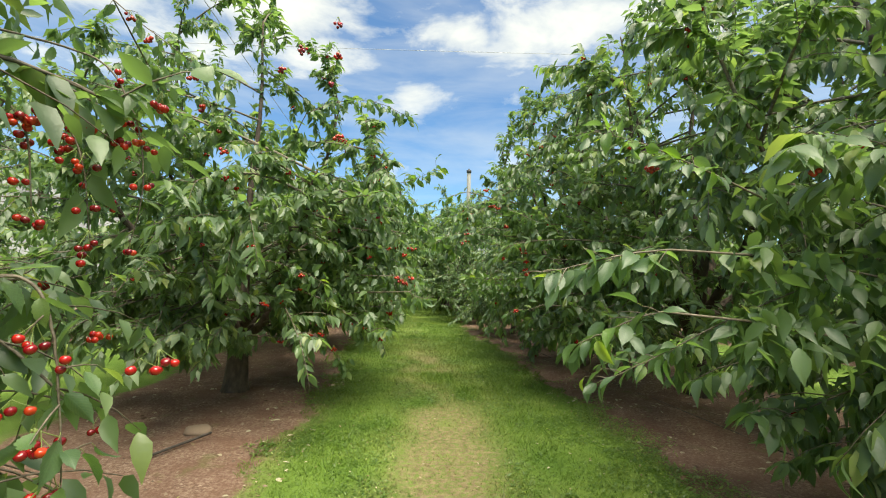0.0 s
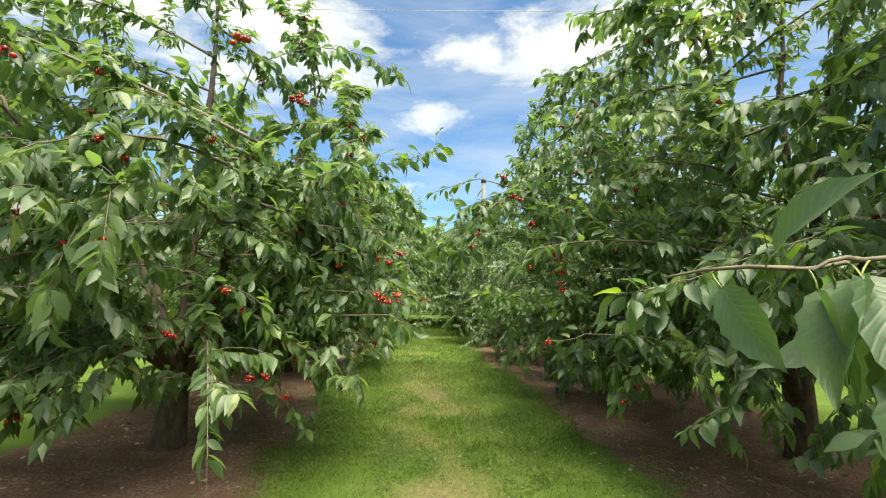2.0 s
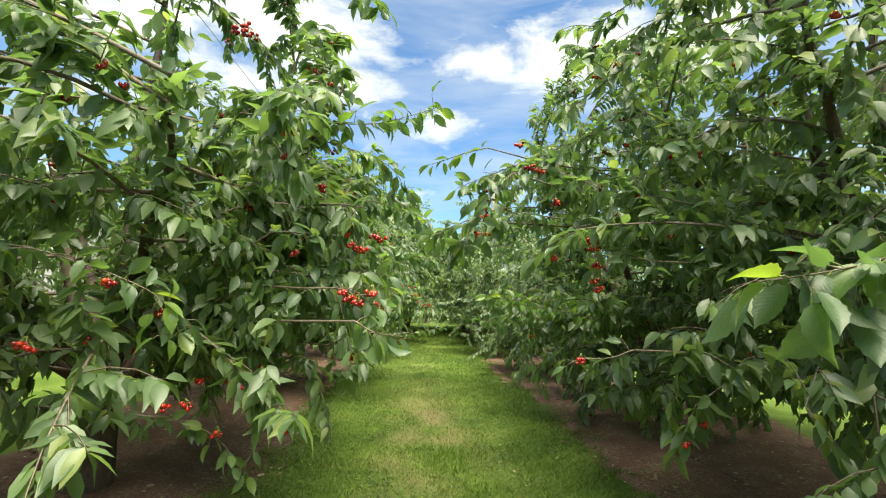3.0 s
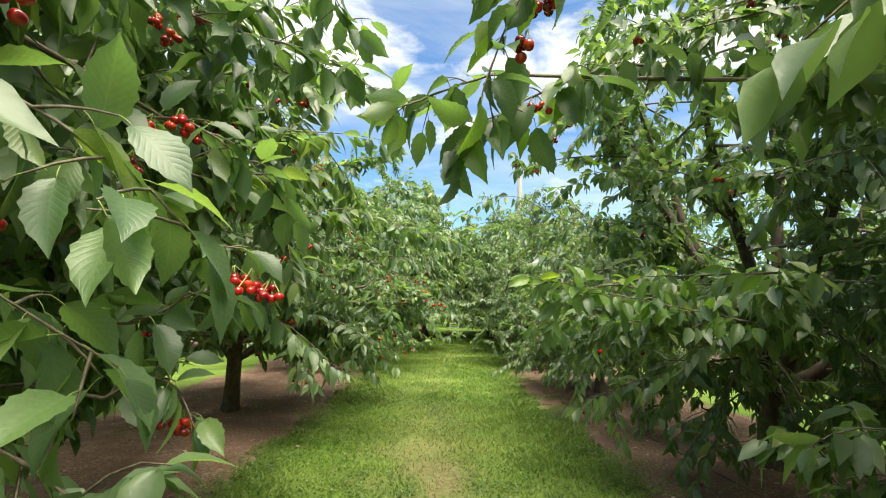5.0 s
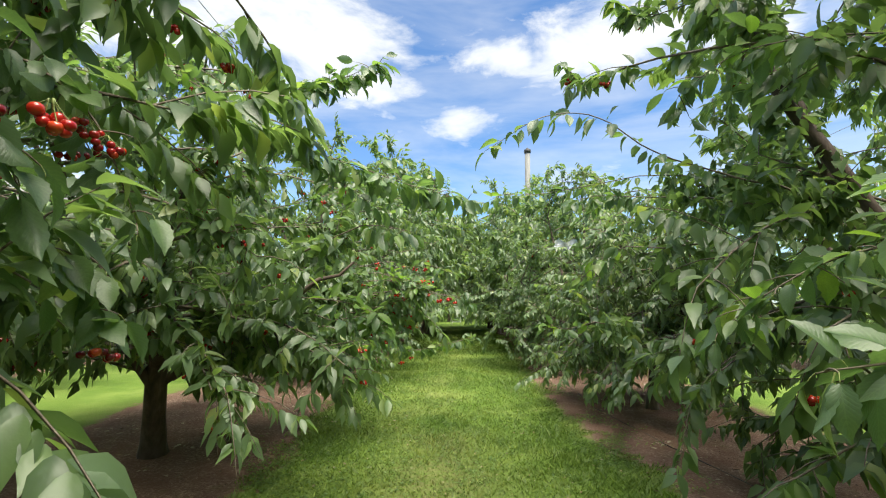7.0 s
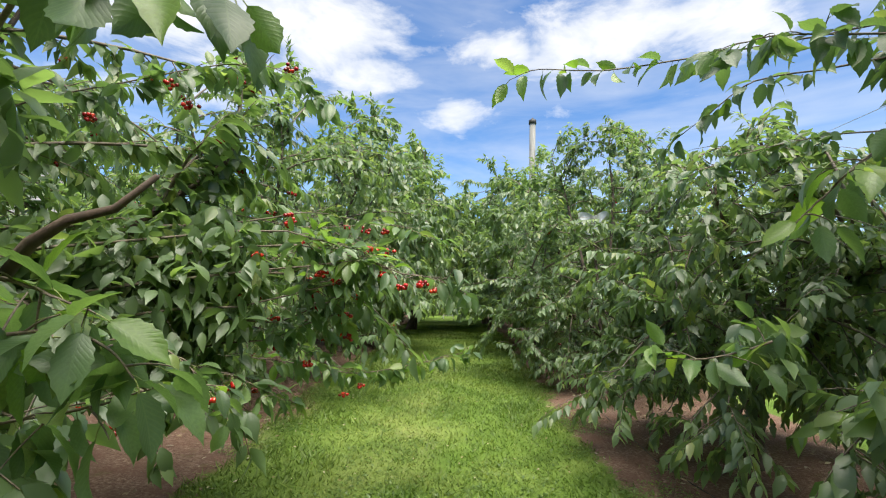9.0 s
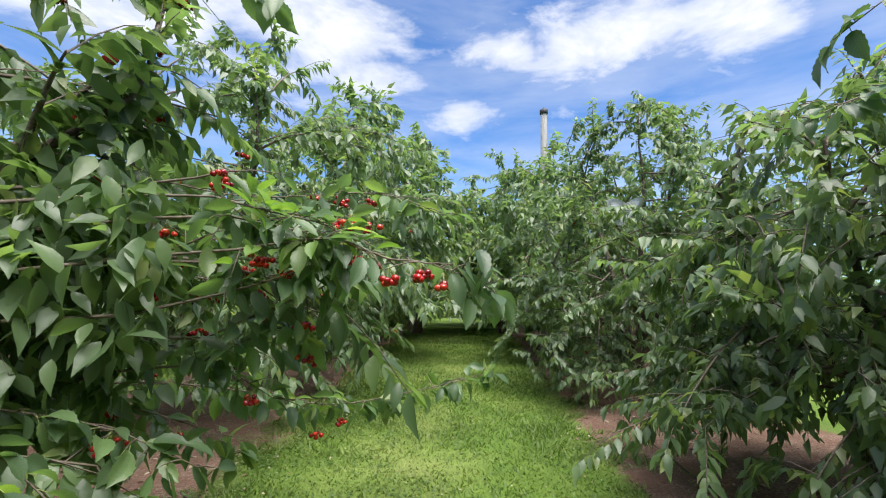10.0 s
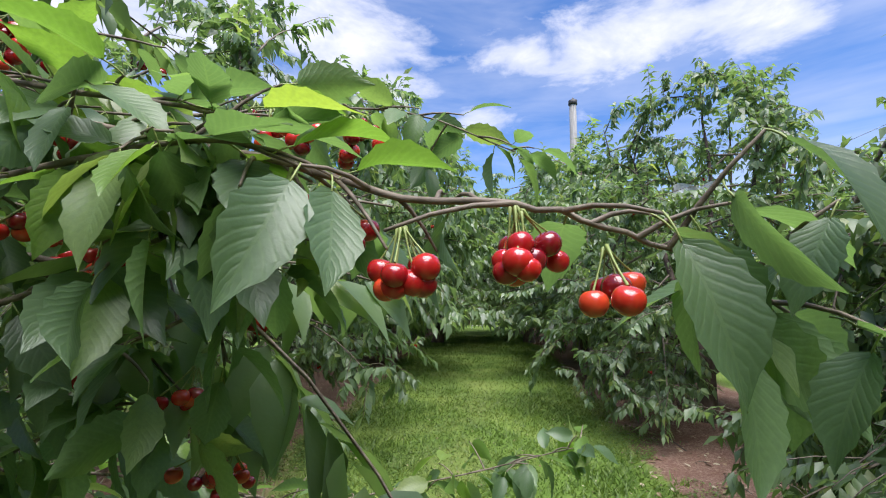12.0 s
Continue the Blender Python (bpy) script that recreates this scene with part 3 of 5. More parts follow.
def fruit_rest(spots, seed):
    """The bunches too deep in the crown to pick apart."""
    r = np.random.default_rng(seed)
    balls = []
    for p in spots:
        for i in range(r.integers(4, 9)):
            v, f = ball(0.0145, 6, 4)
            balls.append((v + p + [r.normal(0, 0.017), r.normal(0, 0.017), -0.045 - 0.03 * r.random()], f))
    return mesh_of("distant_fruit", *join(balls), CHERRY)


def cherry_tree(x, y, seed, high, wide, fruit=30, label="", detail=True, **kw):
    """A cherry tree of its own: trunk with limbs, twigs, crown and the bunches that hang in it."""
    tree = new("cherry_tree")
    tree.location = (x, y, 0)
    wood, fine, crown, hang = grow(seed, high, wide, (x, y), **kw)
    part("trunk", mesh_of("trunk", *wood, BARK), tree, "dark brown bark")
    part("branchwork", mesh_of("branchwork", *fine, TWIG), tree)
    part("crown", mesh_of("crown", *crown, LEAF if detail else LEAF_FAR, smooth=True), tree)
    r = np.random.default_rng(seed + 99)
    if fruit and len(hang):
        near_way = line_gap(hang + np.array([x, y, 0])) if detail else np.zeros(len(hang))
        order = np.argsort(near_way + r.normal(0, 0.8, len(hang)))[:fruit]
        apart = min(55, int(fruit * 0.5)) if detail else 0
        for k in order[:apart]:
            for i in range(r.integers(3, 7)):
                tilt = r.uniform(5, 26)
                part("cherry", FRUIT[r.integers(len(FRUIT))], tree, "", pose(*hang[k], 0, 0, r.uniform(0, 360)) @ pose(0, 0, 0, tilt, 0, r.uniform(0, 360)) @ Matrix.Scale(r.uniform(0.95, 1.25), 4))
        if len(order) > apart:
            tagged(part("distant_fruit", fruit_rest(hang[order[apart:]], seed + 7), tree, "small red cherries deep in the leaves"), kind="stuff")
    tagged(tree, label or "green leafy cherry tree with red cherries on bare soil", "tree", "orchard trees")
    return tree


NEAR = [  # x, y, seed, height, crown radius, bunches, lowest twigs
    (-2.6, 0.9, 11, 5.0, 1.5, 150, 0.9), (-2.95, 6.48, 12, 5.7, 2.7, 190, 1.0), (-3.66, 11.42, 13, 4.1, 2.55, 150, 0.95), (-4.2, 16.7, 14, 5.2, 2.6, 30, 0.7),
    (4.3, 3.2, 21, 5.7, 2.7, 30, 0.6), (3.66, 6.75, 22, 5.8, 2.75, 60, 0.9), (2.95, 10.3, 23, 6.2, 2.8, 30, 0.38), (2.05, 14.25, 24, 3.05, 1.6, 16, 0.6), (1.78, 18.5, 25, 4.8, 2.3, 14, 0.5),
]
trees = {}
for x, y, seed, high, wide, fruit, low in NEAR:
    trees[seed] = cherry_tree(x, y, seed, high, wide, fruit, skirt=low, detail=seed not in (14, 24, 25), per_twig={11: 8, 12: 27, 21: 28, 22: 20, 23: 21, 24: 23, 25: 26}.get(seed, 21), laterals={24: 12, 25: 14}.get(seed, 13), twigs={24: 6, 25: 7}.get(seed, 6), leaf=0.122 if seed in (24, 25) else 0.145)

# the rest of the rows, farther off
FAR_KINDS = []
for k, (high, wide, low) in enumerate(((5.2, 2.5, 0.6), (5.6, 2.7, 0.6), (4.8, 2.4, 0.6), (6.0, 2.6, 1.3))):
    FAR_KINDS.append(cherry_tree(-9.2 - 0.2 * k, 3.0 + 5.2 * k, 60 + k, high, wide, 0, "green leafy cherry tree in a farther row", False, limbs=8 if k == 3 else 7, laterals=11 if k == 3 else 9, twigs=5 if k == 3 else 4, per_twig=15 if k == 3 else 13, leaf=0.215 if k == 3 else 0.19, rough=True, clear=False, skirt=low))


def far_tree(x, y, k, size, kind=None):
    copy_thing(FAR_KINDS[k % 3 if kind is None else kind], pose(x, y, 0, 0, 0, (k * 77) % 360) @ Matrix.Scale(size, 4))


# tall trees whose crowns meet over the far end of the alley
for k, (x, y, size) in enumerate(((-4.3, 21.4, 1.12), (-4.5, 25.4, 1.36), (1.6, 22.4, 0.98), (1.3, 26.4, 1.12), (-3.9, 30.0, 1.38), (-0.2, 31.0, 1.3), (-5.4, 35.0, 1.2), (-0.6, 36.5, 1.2))):
    far_tree(x, y, k, size, 3)
# a lower storey along both rows, and low trees that close the alley
for y in (23.4, 27.8, 33.0):
    far_tree(np.interp(y, *LEFT_ROW) + 0.2, y, int(y), 0.8)
    far_tree(np.interp(y + 1, *RIGHT_ROW) + 0.3, y + 1.0, int(y) + 1, 0.8)
far_tree(-4.4, 47.0, 1, 0.95)
far_tree(-1.6, 48.0, 2, 0.95)
k = 9
for y in (39.0, 44.0):
    far_tree(np.interp(y, *LEFT_ROW) + 0.6, y, k, 1.2)
    far_tree(np.interp(y, *RIGHT_ROW), y, k + 1, 1.2)
    k += 2
for y in (-8.0, -3.5):
    far_tree(np.interp(y, *LEFT_ROW), y, k, 1.0)
    far_tree(np.interp(y + 2, *RIGHT_ROW), y + 1.2, k + 1, 1.0)
    k += 1
for y in np.arange(-2.0, 38, 5.2):
    if y > 19 or y < 0:
        far_tree(np.interp(y, *LEFT_ROW) - 6.5, y, k, 0.95)
    far_tree(np.interp(y, *RIGHT_ROW) + 6.5, y + 0.7, k + 2, 0.97)
    if 2 < y < 18:
        far_tree(np.interp(y, *LEFT_ROW) - 12.8, y + 1.5, k + 1, 1.0)
        far_tree(np.interp(y, *RIGHT_ROW) + 12.8, y + 2.0, k, 1.0)
    k += 1
for x in np.arange(-16, 12, 4.6):
    far_tree(x, 52 + (k % 3), k, 1.4)
    k += 1

# ---- branches with leaves and fruit of their own ----


def leaf_mesh(seed, mat):
    """A cherry leaf one unit long: oval, long-tipped, toothed, folded along its rib, with a stalk."""
    r = np.random.default_rng(seed)
    rows, curl, fold, twist, wave = 13, r.uniform(0.08, 0.42), r.uniform(0.15, 0.5), r.normal(0, 0.3), r.uniform(0, 6)
    verts, uvs, quads = [], [], []
    for i in range(rows):
        s = i / (rows - 1)
        w = 0.222 * (math.sin(math.pi * min(1.0, s ** 0.82)) ** 0.75 if s < 0.72 else 0.0)
        if s >= 0.72:
            w = 0.222 * (math.sin(math.pi * 0.72 ** 0.82) ** 0.75) * ((1 - s) / 0.28) ** 1.25
        for c in (-1.0, -0.55, 0.0, 0.55, 1.0):
            tooth = 1 + (0.09 if i % 2 else -0.05) * (abs(c) == 1)
            x = c * w * tooth
            z = abs(x) * fold - curl * s * s + 0.012 * math.sin(9 * s + wave + c * 2) * abs(c) + twist * x * s
            verts.append((x, s * (1 - 0.25 * curl * s) + 0.18, z))
            uvs.append((0.5 + c * 0.5, s))
    for i in range(rows - 1):
        for c in range(4):
            a = i * 5 + c
            quads.append((a, a + 1, a + 6, a + 5))
    stem, sf = tubes([(bezier((0, -0.02, 0.0), (0, 0.08, 0.03), (0, 0.2, 0), 4), [0.009] * 4)], 4)
    n = len(verts)
    me = mesh_of("leaf", np.concatenate([np.array(verts), stem]), [np.array(quads), sf[0] + n, sf[1] + n], mat)
    me.materials.append(STALK)
    me.polygons.foreach_set("material_index", np.concatenate([np.zeros(len(quads)), np.ones(len(sf[0]) + len(sf[1]))]).astype(np.int32))
    layer = me.uv_layers.new(name="UVMap")
    uvs += [(0.5, 0.0)] * len(stem)
    idx = np.empty(len(me.loops), dtype=np.int32)
    me.loops.foreach_get("vertex_index", idx)
    layer.data.foreach_set("uv", np.array(uvs, dtype=np.float32)[idx].ravel())
    return me


GREEN_LEAVES = [leaf_mesh(300 + i, LEAF_NEAR) for i in range(8)]
YOUNG_LEAVES = [leaf_mesh(330 + i, YOUNG) for i in range(4)]
CHERRY_MESH = mesh_of("cherry", *ball(0.0128, 14, 9, 0.09), CHERRY_NEAR)
STALK_MESH = mesh_of("stalk", *tubes([(bezier((0, 0, 0), (0.004, 0.0, 0.5), (0.10, 0.0, 1.0), 6), [0.03, 0.024, 0.022, 0.022, 0.03, 0.045])], 5), STALK)
spray_seed = [500]


def aim(p, way, up, size):
    """The pose of a leaf at p that points along way, upper face towards up."""
    y = Vector(way).normalized()
    x = y.cross(Vector(up)).normalized()
    z = x.cross(y)
    return Matrix.Translation(Vector(p)) @ Matrix((x, y, z)).transposed().to_4x4() @ Matrix.Scale(size, 4)


hung = []


def spray(which, points, fruit, size=0.12, per_m=36, young=0.0, level=False, twigs=True, droop=0.15, few=False, room=0.055):
    """A branch of the tree along the points, set with single leaves and bunches of single cherries."""
    spray_seed[0] += 1
    r = np.random.default_rng(spray_seed[0])
    tree = trees[which]
    foot = np.array(tree.location)
    pts = np.array(points) - foot
    start = np.array([pts[0][0] * 0.12, pts[0][1] * 0.12, np.clip(pts[0][2] * 0.75, 0.7, 2.2)])
    lead = bezier(start, (start + pts[0]) / 2 + [0, 0, 0.15] + r.normal(0, 0.12, 3), pts[0], 8)[:-1]
    lead[1:] += r.normal(0, 0.015, (len(lead) - 1, 3))
    t = np.linspace(0, len(pts) - 1, 5 * (len(pts) - 1) + 1)
    run = np.stack([np.interp(t, np.arange(len(pts)), pts[:, c]) for c in range(3)], -1)
    for _ in range(5):
        run[1:-1] = (run[:-2] + run[1:-1] * 2 + run[2:]) / 4
    run += r.normal(0, 0.001, run.shape)
    shut = (line_gap(run + foot) < 0.26) & (run[:, 2] > 0.9) & (run[:, 2] < 2.0)      # nothing grows into the way
    if shut.any() and shut.argmax() > 3:
        run = run[:shut.argmax()]
    axis = np.concatenate([lead, run])
    strands = [(axis, np.concatenate([np.linspace(0.012, 0.007, len(lead)), np.linspace(0.0052, 0.0018, len(run))]))]
    spots = []
    seg = np.linalg.norm(np.diff(run, axis=0), axis=1)
    total = seg.sum()
    along = np.concatenate([[0], np.cumsum(seg)])

    def at(d):
        return np.array([np.interp(d, along, run[:, c]) for c in range(3)])
    n = int(total * per_m)
    for i in range(n):
        d = total * (i + r.random()) / n
        p, way = at(d), at(min(d + 0.03, total)) - at(max(d - 0.03, 0))
        way = way / (np.linalg.norm(way) + 1e-9)
        out = r.normal(0, 1, 3)
        if twigs and i % 3 == 0:
            out = unit(out * [1, 1, 0.5] + way * 0.6)
            tip = p + out * r.uniform(0.05, 0.13)
            strands.append((bezier(p, (p + tip) / 2 + [0, 0, 0.012], tip, 4), [0.003, 0.0025, 0.002, 0.0015]))
            spots += [(tip, out * 0.6 + r.normal(0, 0.5, 3)), (tip * 0.6 + p * 0.4, out * 0.5 + r.normal(0, 0.6, 3))]
        else:
            spots.append((p, way * 0.5 + unit(out) * 0.7))
    spots.append((run[-1], run[-1] - run[-3]))
    branch = part("branch", mesh_of("branch", *tubes(strands, 6), TWIG), tree)
    m = int(np.linalg.norm(pts[0] - start) * 95)        # smaller foliage along the inner end
    f = r.uniform(1.5, len(lead) - 0.6, m)
    b = np.stack([np.interp(f, np.arange(len(lead)), lead[:, c]) for c in range(3)], -1) + r.normal(0, 0.06, (m, 3))
    b = b[~((line_gap(b + foot) < 0.95) & (b[:, 2] < 2.3))]
    if len(b):
        m = len(b)
        part("foliage", mesh_of("foliage", *leaves(b, r.normal(0, 0.7, (m, 3)) + [0, 0, -0.7], np.array([0, 0, 1.0]) + r.normal(0, 0.5, (m, 3)), 0.14 * r.uniform(0.7, 1.15, m), r.uniform(0.05, 0.45, m), FINE), LEAF), branch)
    hung.extend((*q, room) for q in fruit)      # leaves keep clear of the bunches
    spots_taken, taken_room = np.array(hung).reshape(-1, 4)[:, :3], np.array(hung).reshape(-1, 4)[:, 3]
    for p, way in spots:
        way = unit(np.asarray(way, float)) + np.array([0, 0, r.uniform(-0.4, 0.15) if level else r.uniform(-1.0, 0.0) - droop])
        long = size * r.uniform(0.75, 1.15)
        ends = np.array([p, p + unit(way) * long]) + foot
        if ((line_gap(ends) < 0.22) & (ends[:, 2] > 1.1) & (ends[:, 2] < 1.8)).any():
            continue
        blade = p + foot + unit(way) * long * np.array([[0.45], [0.75], [1.05]]) + [0, 0, 0.045]
        if len(spots_taken) and (np.linalg.norm(blade[:, None] - spots_taken[None], axis=2) < taken_room[None]).any():
            continue
        up = np.array([0, 0, 1.0]) + r.normal(0, 0.5, 3) + unit(way) * 0.01
        kind = YOUNG_LEAVES if r.random() < young else GREEN_LEAVES
        part("leaf", kind[r.integers(len(kind))], branch, "", aim(p, way, up, long))
    for p in fruit:
        p = np.array(p) - foot
        if ((line_gap((p + foot)[None]) < 0.2) & (p[2] < 1.85)).any():
            continue
        for i in range(r.integers(2, 6) if few else r.integers(6, 10)):
            drop = np.array([r.normal(0, 0.018), r.normal(0, 0.018), -0.026 - 0.034 * r.random()])
            part("cherry", CHERRY_MESH, branch, "", pose(*(p + drop), r.uniform(-25, 25), r.uniform(-25, 25), r.uniform(0, 360)) @ Matrix.Scale(r.uniform(0.92, 1.12), 4))
            rod = Vector(-drop) + Vector((0, 0, -0.011))
            part("stalk", STALK_MESH, branch, "", Matrix.Translation(Vector(p + drop) + Vector((0, 0, 0.011))) @ rod.to_track_quat("Z", "X").to_matrix().to_4x4() @ Matrix.Scale(rod.length, 4))


# branches that reach into the alley
spray(13, [(-1.52, 12.23, 1.8), (-1.22, 12.22, 1.74), (-0.99, 12.18, 1.68), (-0.87, 12.16, 1.63), (-0.79, 12.15, 1.63), (-0.69, 12.17, 1.61), (-0.59, 12.19, 1.57), (-0.51, 12.23, 1.53)], [(-0.875, 12.16, 1.605), (-0.77, 12.15, 1.62), (-0.765, 12.15, 1.615), (-0.69, 12.17, 1.585), (-0.96, 12.19, 1.65), (-1.39, 12.25, 1.67)], size=0.113, per_m=82, droop=0.75, room=0.066)
spray(13, [(-1.45, 12.19, 1.67), (-1.21, 12.17, 1.7), (-1.07, 12.16, 1.71), (-0.98, 12.16, 1.67)], [(-1.0, 12.18, 1.67)], size=0.125, per_m=46, young=0.5, level=True)
spray(13, [(-1.54, 12.27, 1.51), (-1.34, 12.25, 1.56), (-1.15, 12.21, 1.62), (-1.04, 12.21, 1.63)], [(-1.39, 12.25, 1.67), (-1.29, 12.25, 1.62)], size=0.12, per_m=50)
spray(13, [(-1.7, 12.4, 1.32), (-1.44, 12.37, 1.44), (-1.22, 12.32, 1.51), (-1.08, 12.29, 1.58)], [(-1.43, 12.32, 1.54), (-1.26, 12.4, 1.43)], size=0.13, per_m=44)
spray(13, [(-2.07, 12.37, 1.59), (-1.67, 12.36, 1.76), (-1.32, 12.35, 1.83), (-1.07, 12.38, 1.82)], [(-1.47, 12.33, 1.82), (-1.14, 12.37, 1.83), (-1.09, 12.38, 1.83), (-1.02, 12.39, 1.82), (-1.81, 12.28, 1.78)], size=0.12, per_m=40)
spray(13, [(-2.42, 12.94, 1.03), (-1.92, 13.1, 0.98), (-1.48, 13.21, 0.87), (-1.11, 13.3, 0.93), (-0.53, 13.4, 1.07)], [(-1.39, 13.23, 0.84), (-1.5, 13.17, 0.77)], size=0.125, per_m=62, young=0.15)
spray(13, [(-2.3, 11.36, 0.98), (-1.95, 11.4, 1.06), (-1.7, 11.44, 1.12), (-1.48, 11.48, 1.12)], [(-1.57, 11.46, 1.11), (-1.54, 11.46, 1.1), (-1.9, 11.42, 0.98)], size=0.135, per_m=40, young=0.15)
spray(13, [(-2.97, 12.13, 1.48), (-2.62, 12.25, 1.6), (-2.05, 12.43, 1.44), (-1.79, 12.43, 1.75), (-1.41, 12.52, 1.79)], [(-2.41, 12.4, 1.36), (-1.98, 12.43, 1.53), (-1.85, 12.43, 1.67), (-1.77, 12.47, 1.39), (-1.56, 12.46, 1.65)], size=0.12, per_m=36)
spray(13, [(-3.1, 12.5, 1.64), (-2.65, 12.5, 2.06), (-2.23, 12.55, 2.07), (-1.67, 12.62, 1.94), (-1.07, 12.78, 2.04), (-0.77, 12.83, 1.91)], [(-2.85, 12.47, 2.14), (-2.37, 12.53, 2.07), (-1.41, 12.74, 2.03), (-1.28, 12.76, 2.01), (-1.14, 12.78, 2.0), (-1.67, 12.63, 1.89)], size=0.12, per_m=36)
spray(13, [(-2.9, 11.8, 2.55), (-2.4, 11.88, 2.68), (-2.0, 11.98, 2.82), (-1.66, 12.1, 2.88), (-1.38, 12.22, 2.66)], [(-2.6, 11.85, 2.5), (-2.2, 11.9, 2.7), (-2.1, 11.95, 2.6), (-1.6, 12.1, 2.88)], size=0.14, per_m=54)
spray(13, [(-2.21, 11.52, 1.26), (-1.91, 11.55, 1.31), (-1.72, 11.64, 1.15), (-1.6, 11.73, 0.96)], [(-1.96, 11.59, 0.93)], size=0.12, per_m=36)
spray(24, [(0.7, 11.53, 1.37), (0.45, 11.46, 1.3), (0.25, 11.38, 1.31)], [], size=0.12, per_m=30, young=0.4, level=True)
spray(23, [(1.36, 12.14, 2.96), (0.62, 12.07, 2.81), (0.2, 12.03, 2.73), (-0.16, 11.99, 2.75), (-0.29, 11.99, 2.68)], [], size=0.14, per_m=24, young=0.6, twigs=False)
spray(23, [(1.46, 12.26, 2.83), (1.06, 12.22, 2.77), (0.86, 12.22, 2.59), (0.61, 12.22, 2.39)], [], size=0.14, per_m=28, young=0.3, twigs=False)
spray(23, [(2.04, 12.95, 2.71), (1.52, 12.9, 2.61), (1.03, 12.87, 2.42), (0.84, 12.86, 2.29)], [], size=0.13, per_m=40)
spray(22, [(0.56, 6.75, 2.4), (0.28, 6.63, 2.24), (0.11, 6.58, 2.13), (0.0, 6.53, 2.0), (-0.03, 6.54, 1.9)], [(0.25, 6.63, 2.22)], size=0.16, per_m=52, young=0.2)
spray(22, [(0.1, 6.6, 2.29), (-0.04, 6.55, 2.22), (-0.15, 6.49, 2.14), (-0.22, 6.49, 2.12)], [], size=0.15, per_m=40, young=0.4)
spray(22, [(1.58, 6.47, 3.2), (0.92, 6.37, 2.89), (0.39, 6.27, 2.64), (0.03, 6.17, 2.46)], [(0.52, 6.35, 2.91), (1.19, 6.42, 2.58)], size=0.13, per_m=46)
spray(12, [(-0.44, 5.09, 1.46), (-0.36, 5.11, 1.41), (-0.3, 5.17, 1.39), (-0.2, 5.23, 1.38), (-0.13, 5.28, 1.35)], [], size=0.135, per_m=42)
spray(12, [(-0.86, 5.38, 1.63), (-0.64, 5.4, 1.64), (-0.51, 5.42, 1.62), (-0.43, 5.46, 1.53), (-0.42, 5.52, 1.33)], [(-0.61, 5.4, 1.66), (-0.58, 5.41, 1.61), (-0.55, 5.42, 1.62), (-0.52, 5.42, 1.6), (-0.43, 5.42, 1.66)], size=0.12, per_m=34)
spray(12, [(-1.11, 5.5, 1.98), (-0.91, 5.53, 1.99), (-0.84, 5.54, 1.91), (-0.62, 5.64, 1.81), (-0.42, 5.72, 1.69), (-0.34, 5.8, 1.58)], [(-0.97, 5.53, 1.9), (-0.55, 5.63, 1.94), (-0.48, 5.62, 2.03), (-0.45, 5.63, 2.01), (-0.63, 5.7, 1.65)], size=0.13, per_m=46)
spray(12, [(-0.96, 6.25, 1.74), (-0.78, 6.27, 1.7), (-0.66, 6.3, 1.65), (-0.58, 6.31, 1.64)], [(-0.6, 6.31, 1.59), (-0.55, 6.32, 1.58), (-0.5, 6.33, 1.56), (-0.75, 6.28, 1.69)], size=0.14, per_m=44)
spray(12, [(-1.08, 6.3, 2.03), (-0.82, 6.32, 2.04), (-0.73, 6.34, 1.99), (-0.65, 6.41, 1.93), (-0.56, 6.48, 1.85)], [(-0.9, 6.31, 2.04), (-0.82, 6.32, 2.06), (-0.79, 6.33, 2.03), (-0.96, 6.32, 1.93)], size=0.14, per_m=46)
spray(12, [(-1.02, 6.33, 1.42), (-0.87, 6.35, 1.43), (-0.79, 6.4, 1.52), (-0.71, 6.46, 1.53), (-0.69, 6.51, 1.51)], [(-0.82, 6.45, 1.16)], size=0.14, per_m=44)
spray(12, [(-0.96, 6.32, 1.22), (-0.84, 6.32, 1.29), (-0.77, 6.36, 1.26), (-0.75, 6.4, 1.15)], [(-0.77, 6.4, 1.18)], size=0.13, per_m=40)
spray(12, [(-1.5, 7.71, 2.6), (-1.11, 7.86, 2.64), (-0.83, 7.99, 2.66), (-0.64, 8.12, 2.66)], [], size=0.15, per_m=26, young=0.3, twigs=False)
spray(12, [(-1.73, 7.63, 2.23), (-1.41, 7.68, 2.16), (-1.25, 7.76, 2.04), (-1.19, 7.86, 1.76)], [(-1.22, 7.73, 1.94), (-1.15, 7.76, 1.91), (-1.07, 7.8, 1.91)], size=0.13, per_m=50)
spray(13, [(-3.07, 9.49, 3.07), (-2.32, 9.71, 2.86), (-1.62, 9.93, 2.63), (-0.92, 10.15, 2.39), (-0.41, 10.32, 2.28)], [(-1.84, 9.75, 3.04), (-2.45, 9.65, 3.21)], size=0.15, per_m=66, droop=0.4)
spray(13, [(-2.8, 10.34, 3.01), (-2.07, 10.4, 3.23), (-1.54, 10.46, 3.34), (-1.17, 10.48, 3.51)], [(-2.03, 10.1, 3.2), (-2.05, 10.1, 3.3), (-2.05, 10.1, 3.1)], size=0.15, per_m=90)
spray(23, [(0.78, 7.71, 1.65), (0.58, 7.69, 1.63), (0.45, 7.67, 1.66), (0.32, 7.65, 1.63)], [], size=0.14, per_m=40, young=0.5, level=True)
spray(23, [(0.97, 7.96, 1.45), (0.68, 7.92, 1.47), (0.48, 7.95, 1.44), (0.35, 7.99, 1.41)], [], size=0.12, per_m=50)
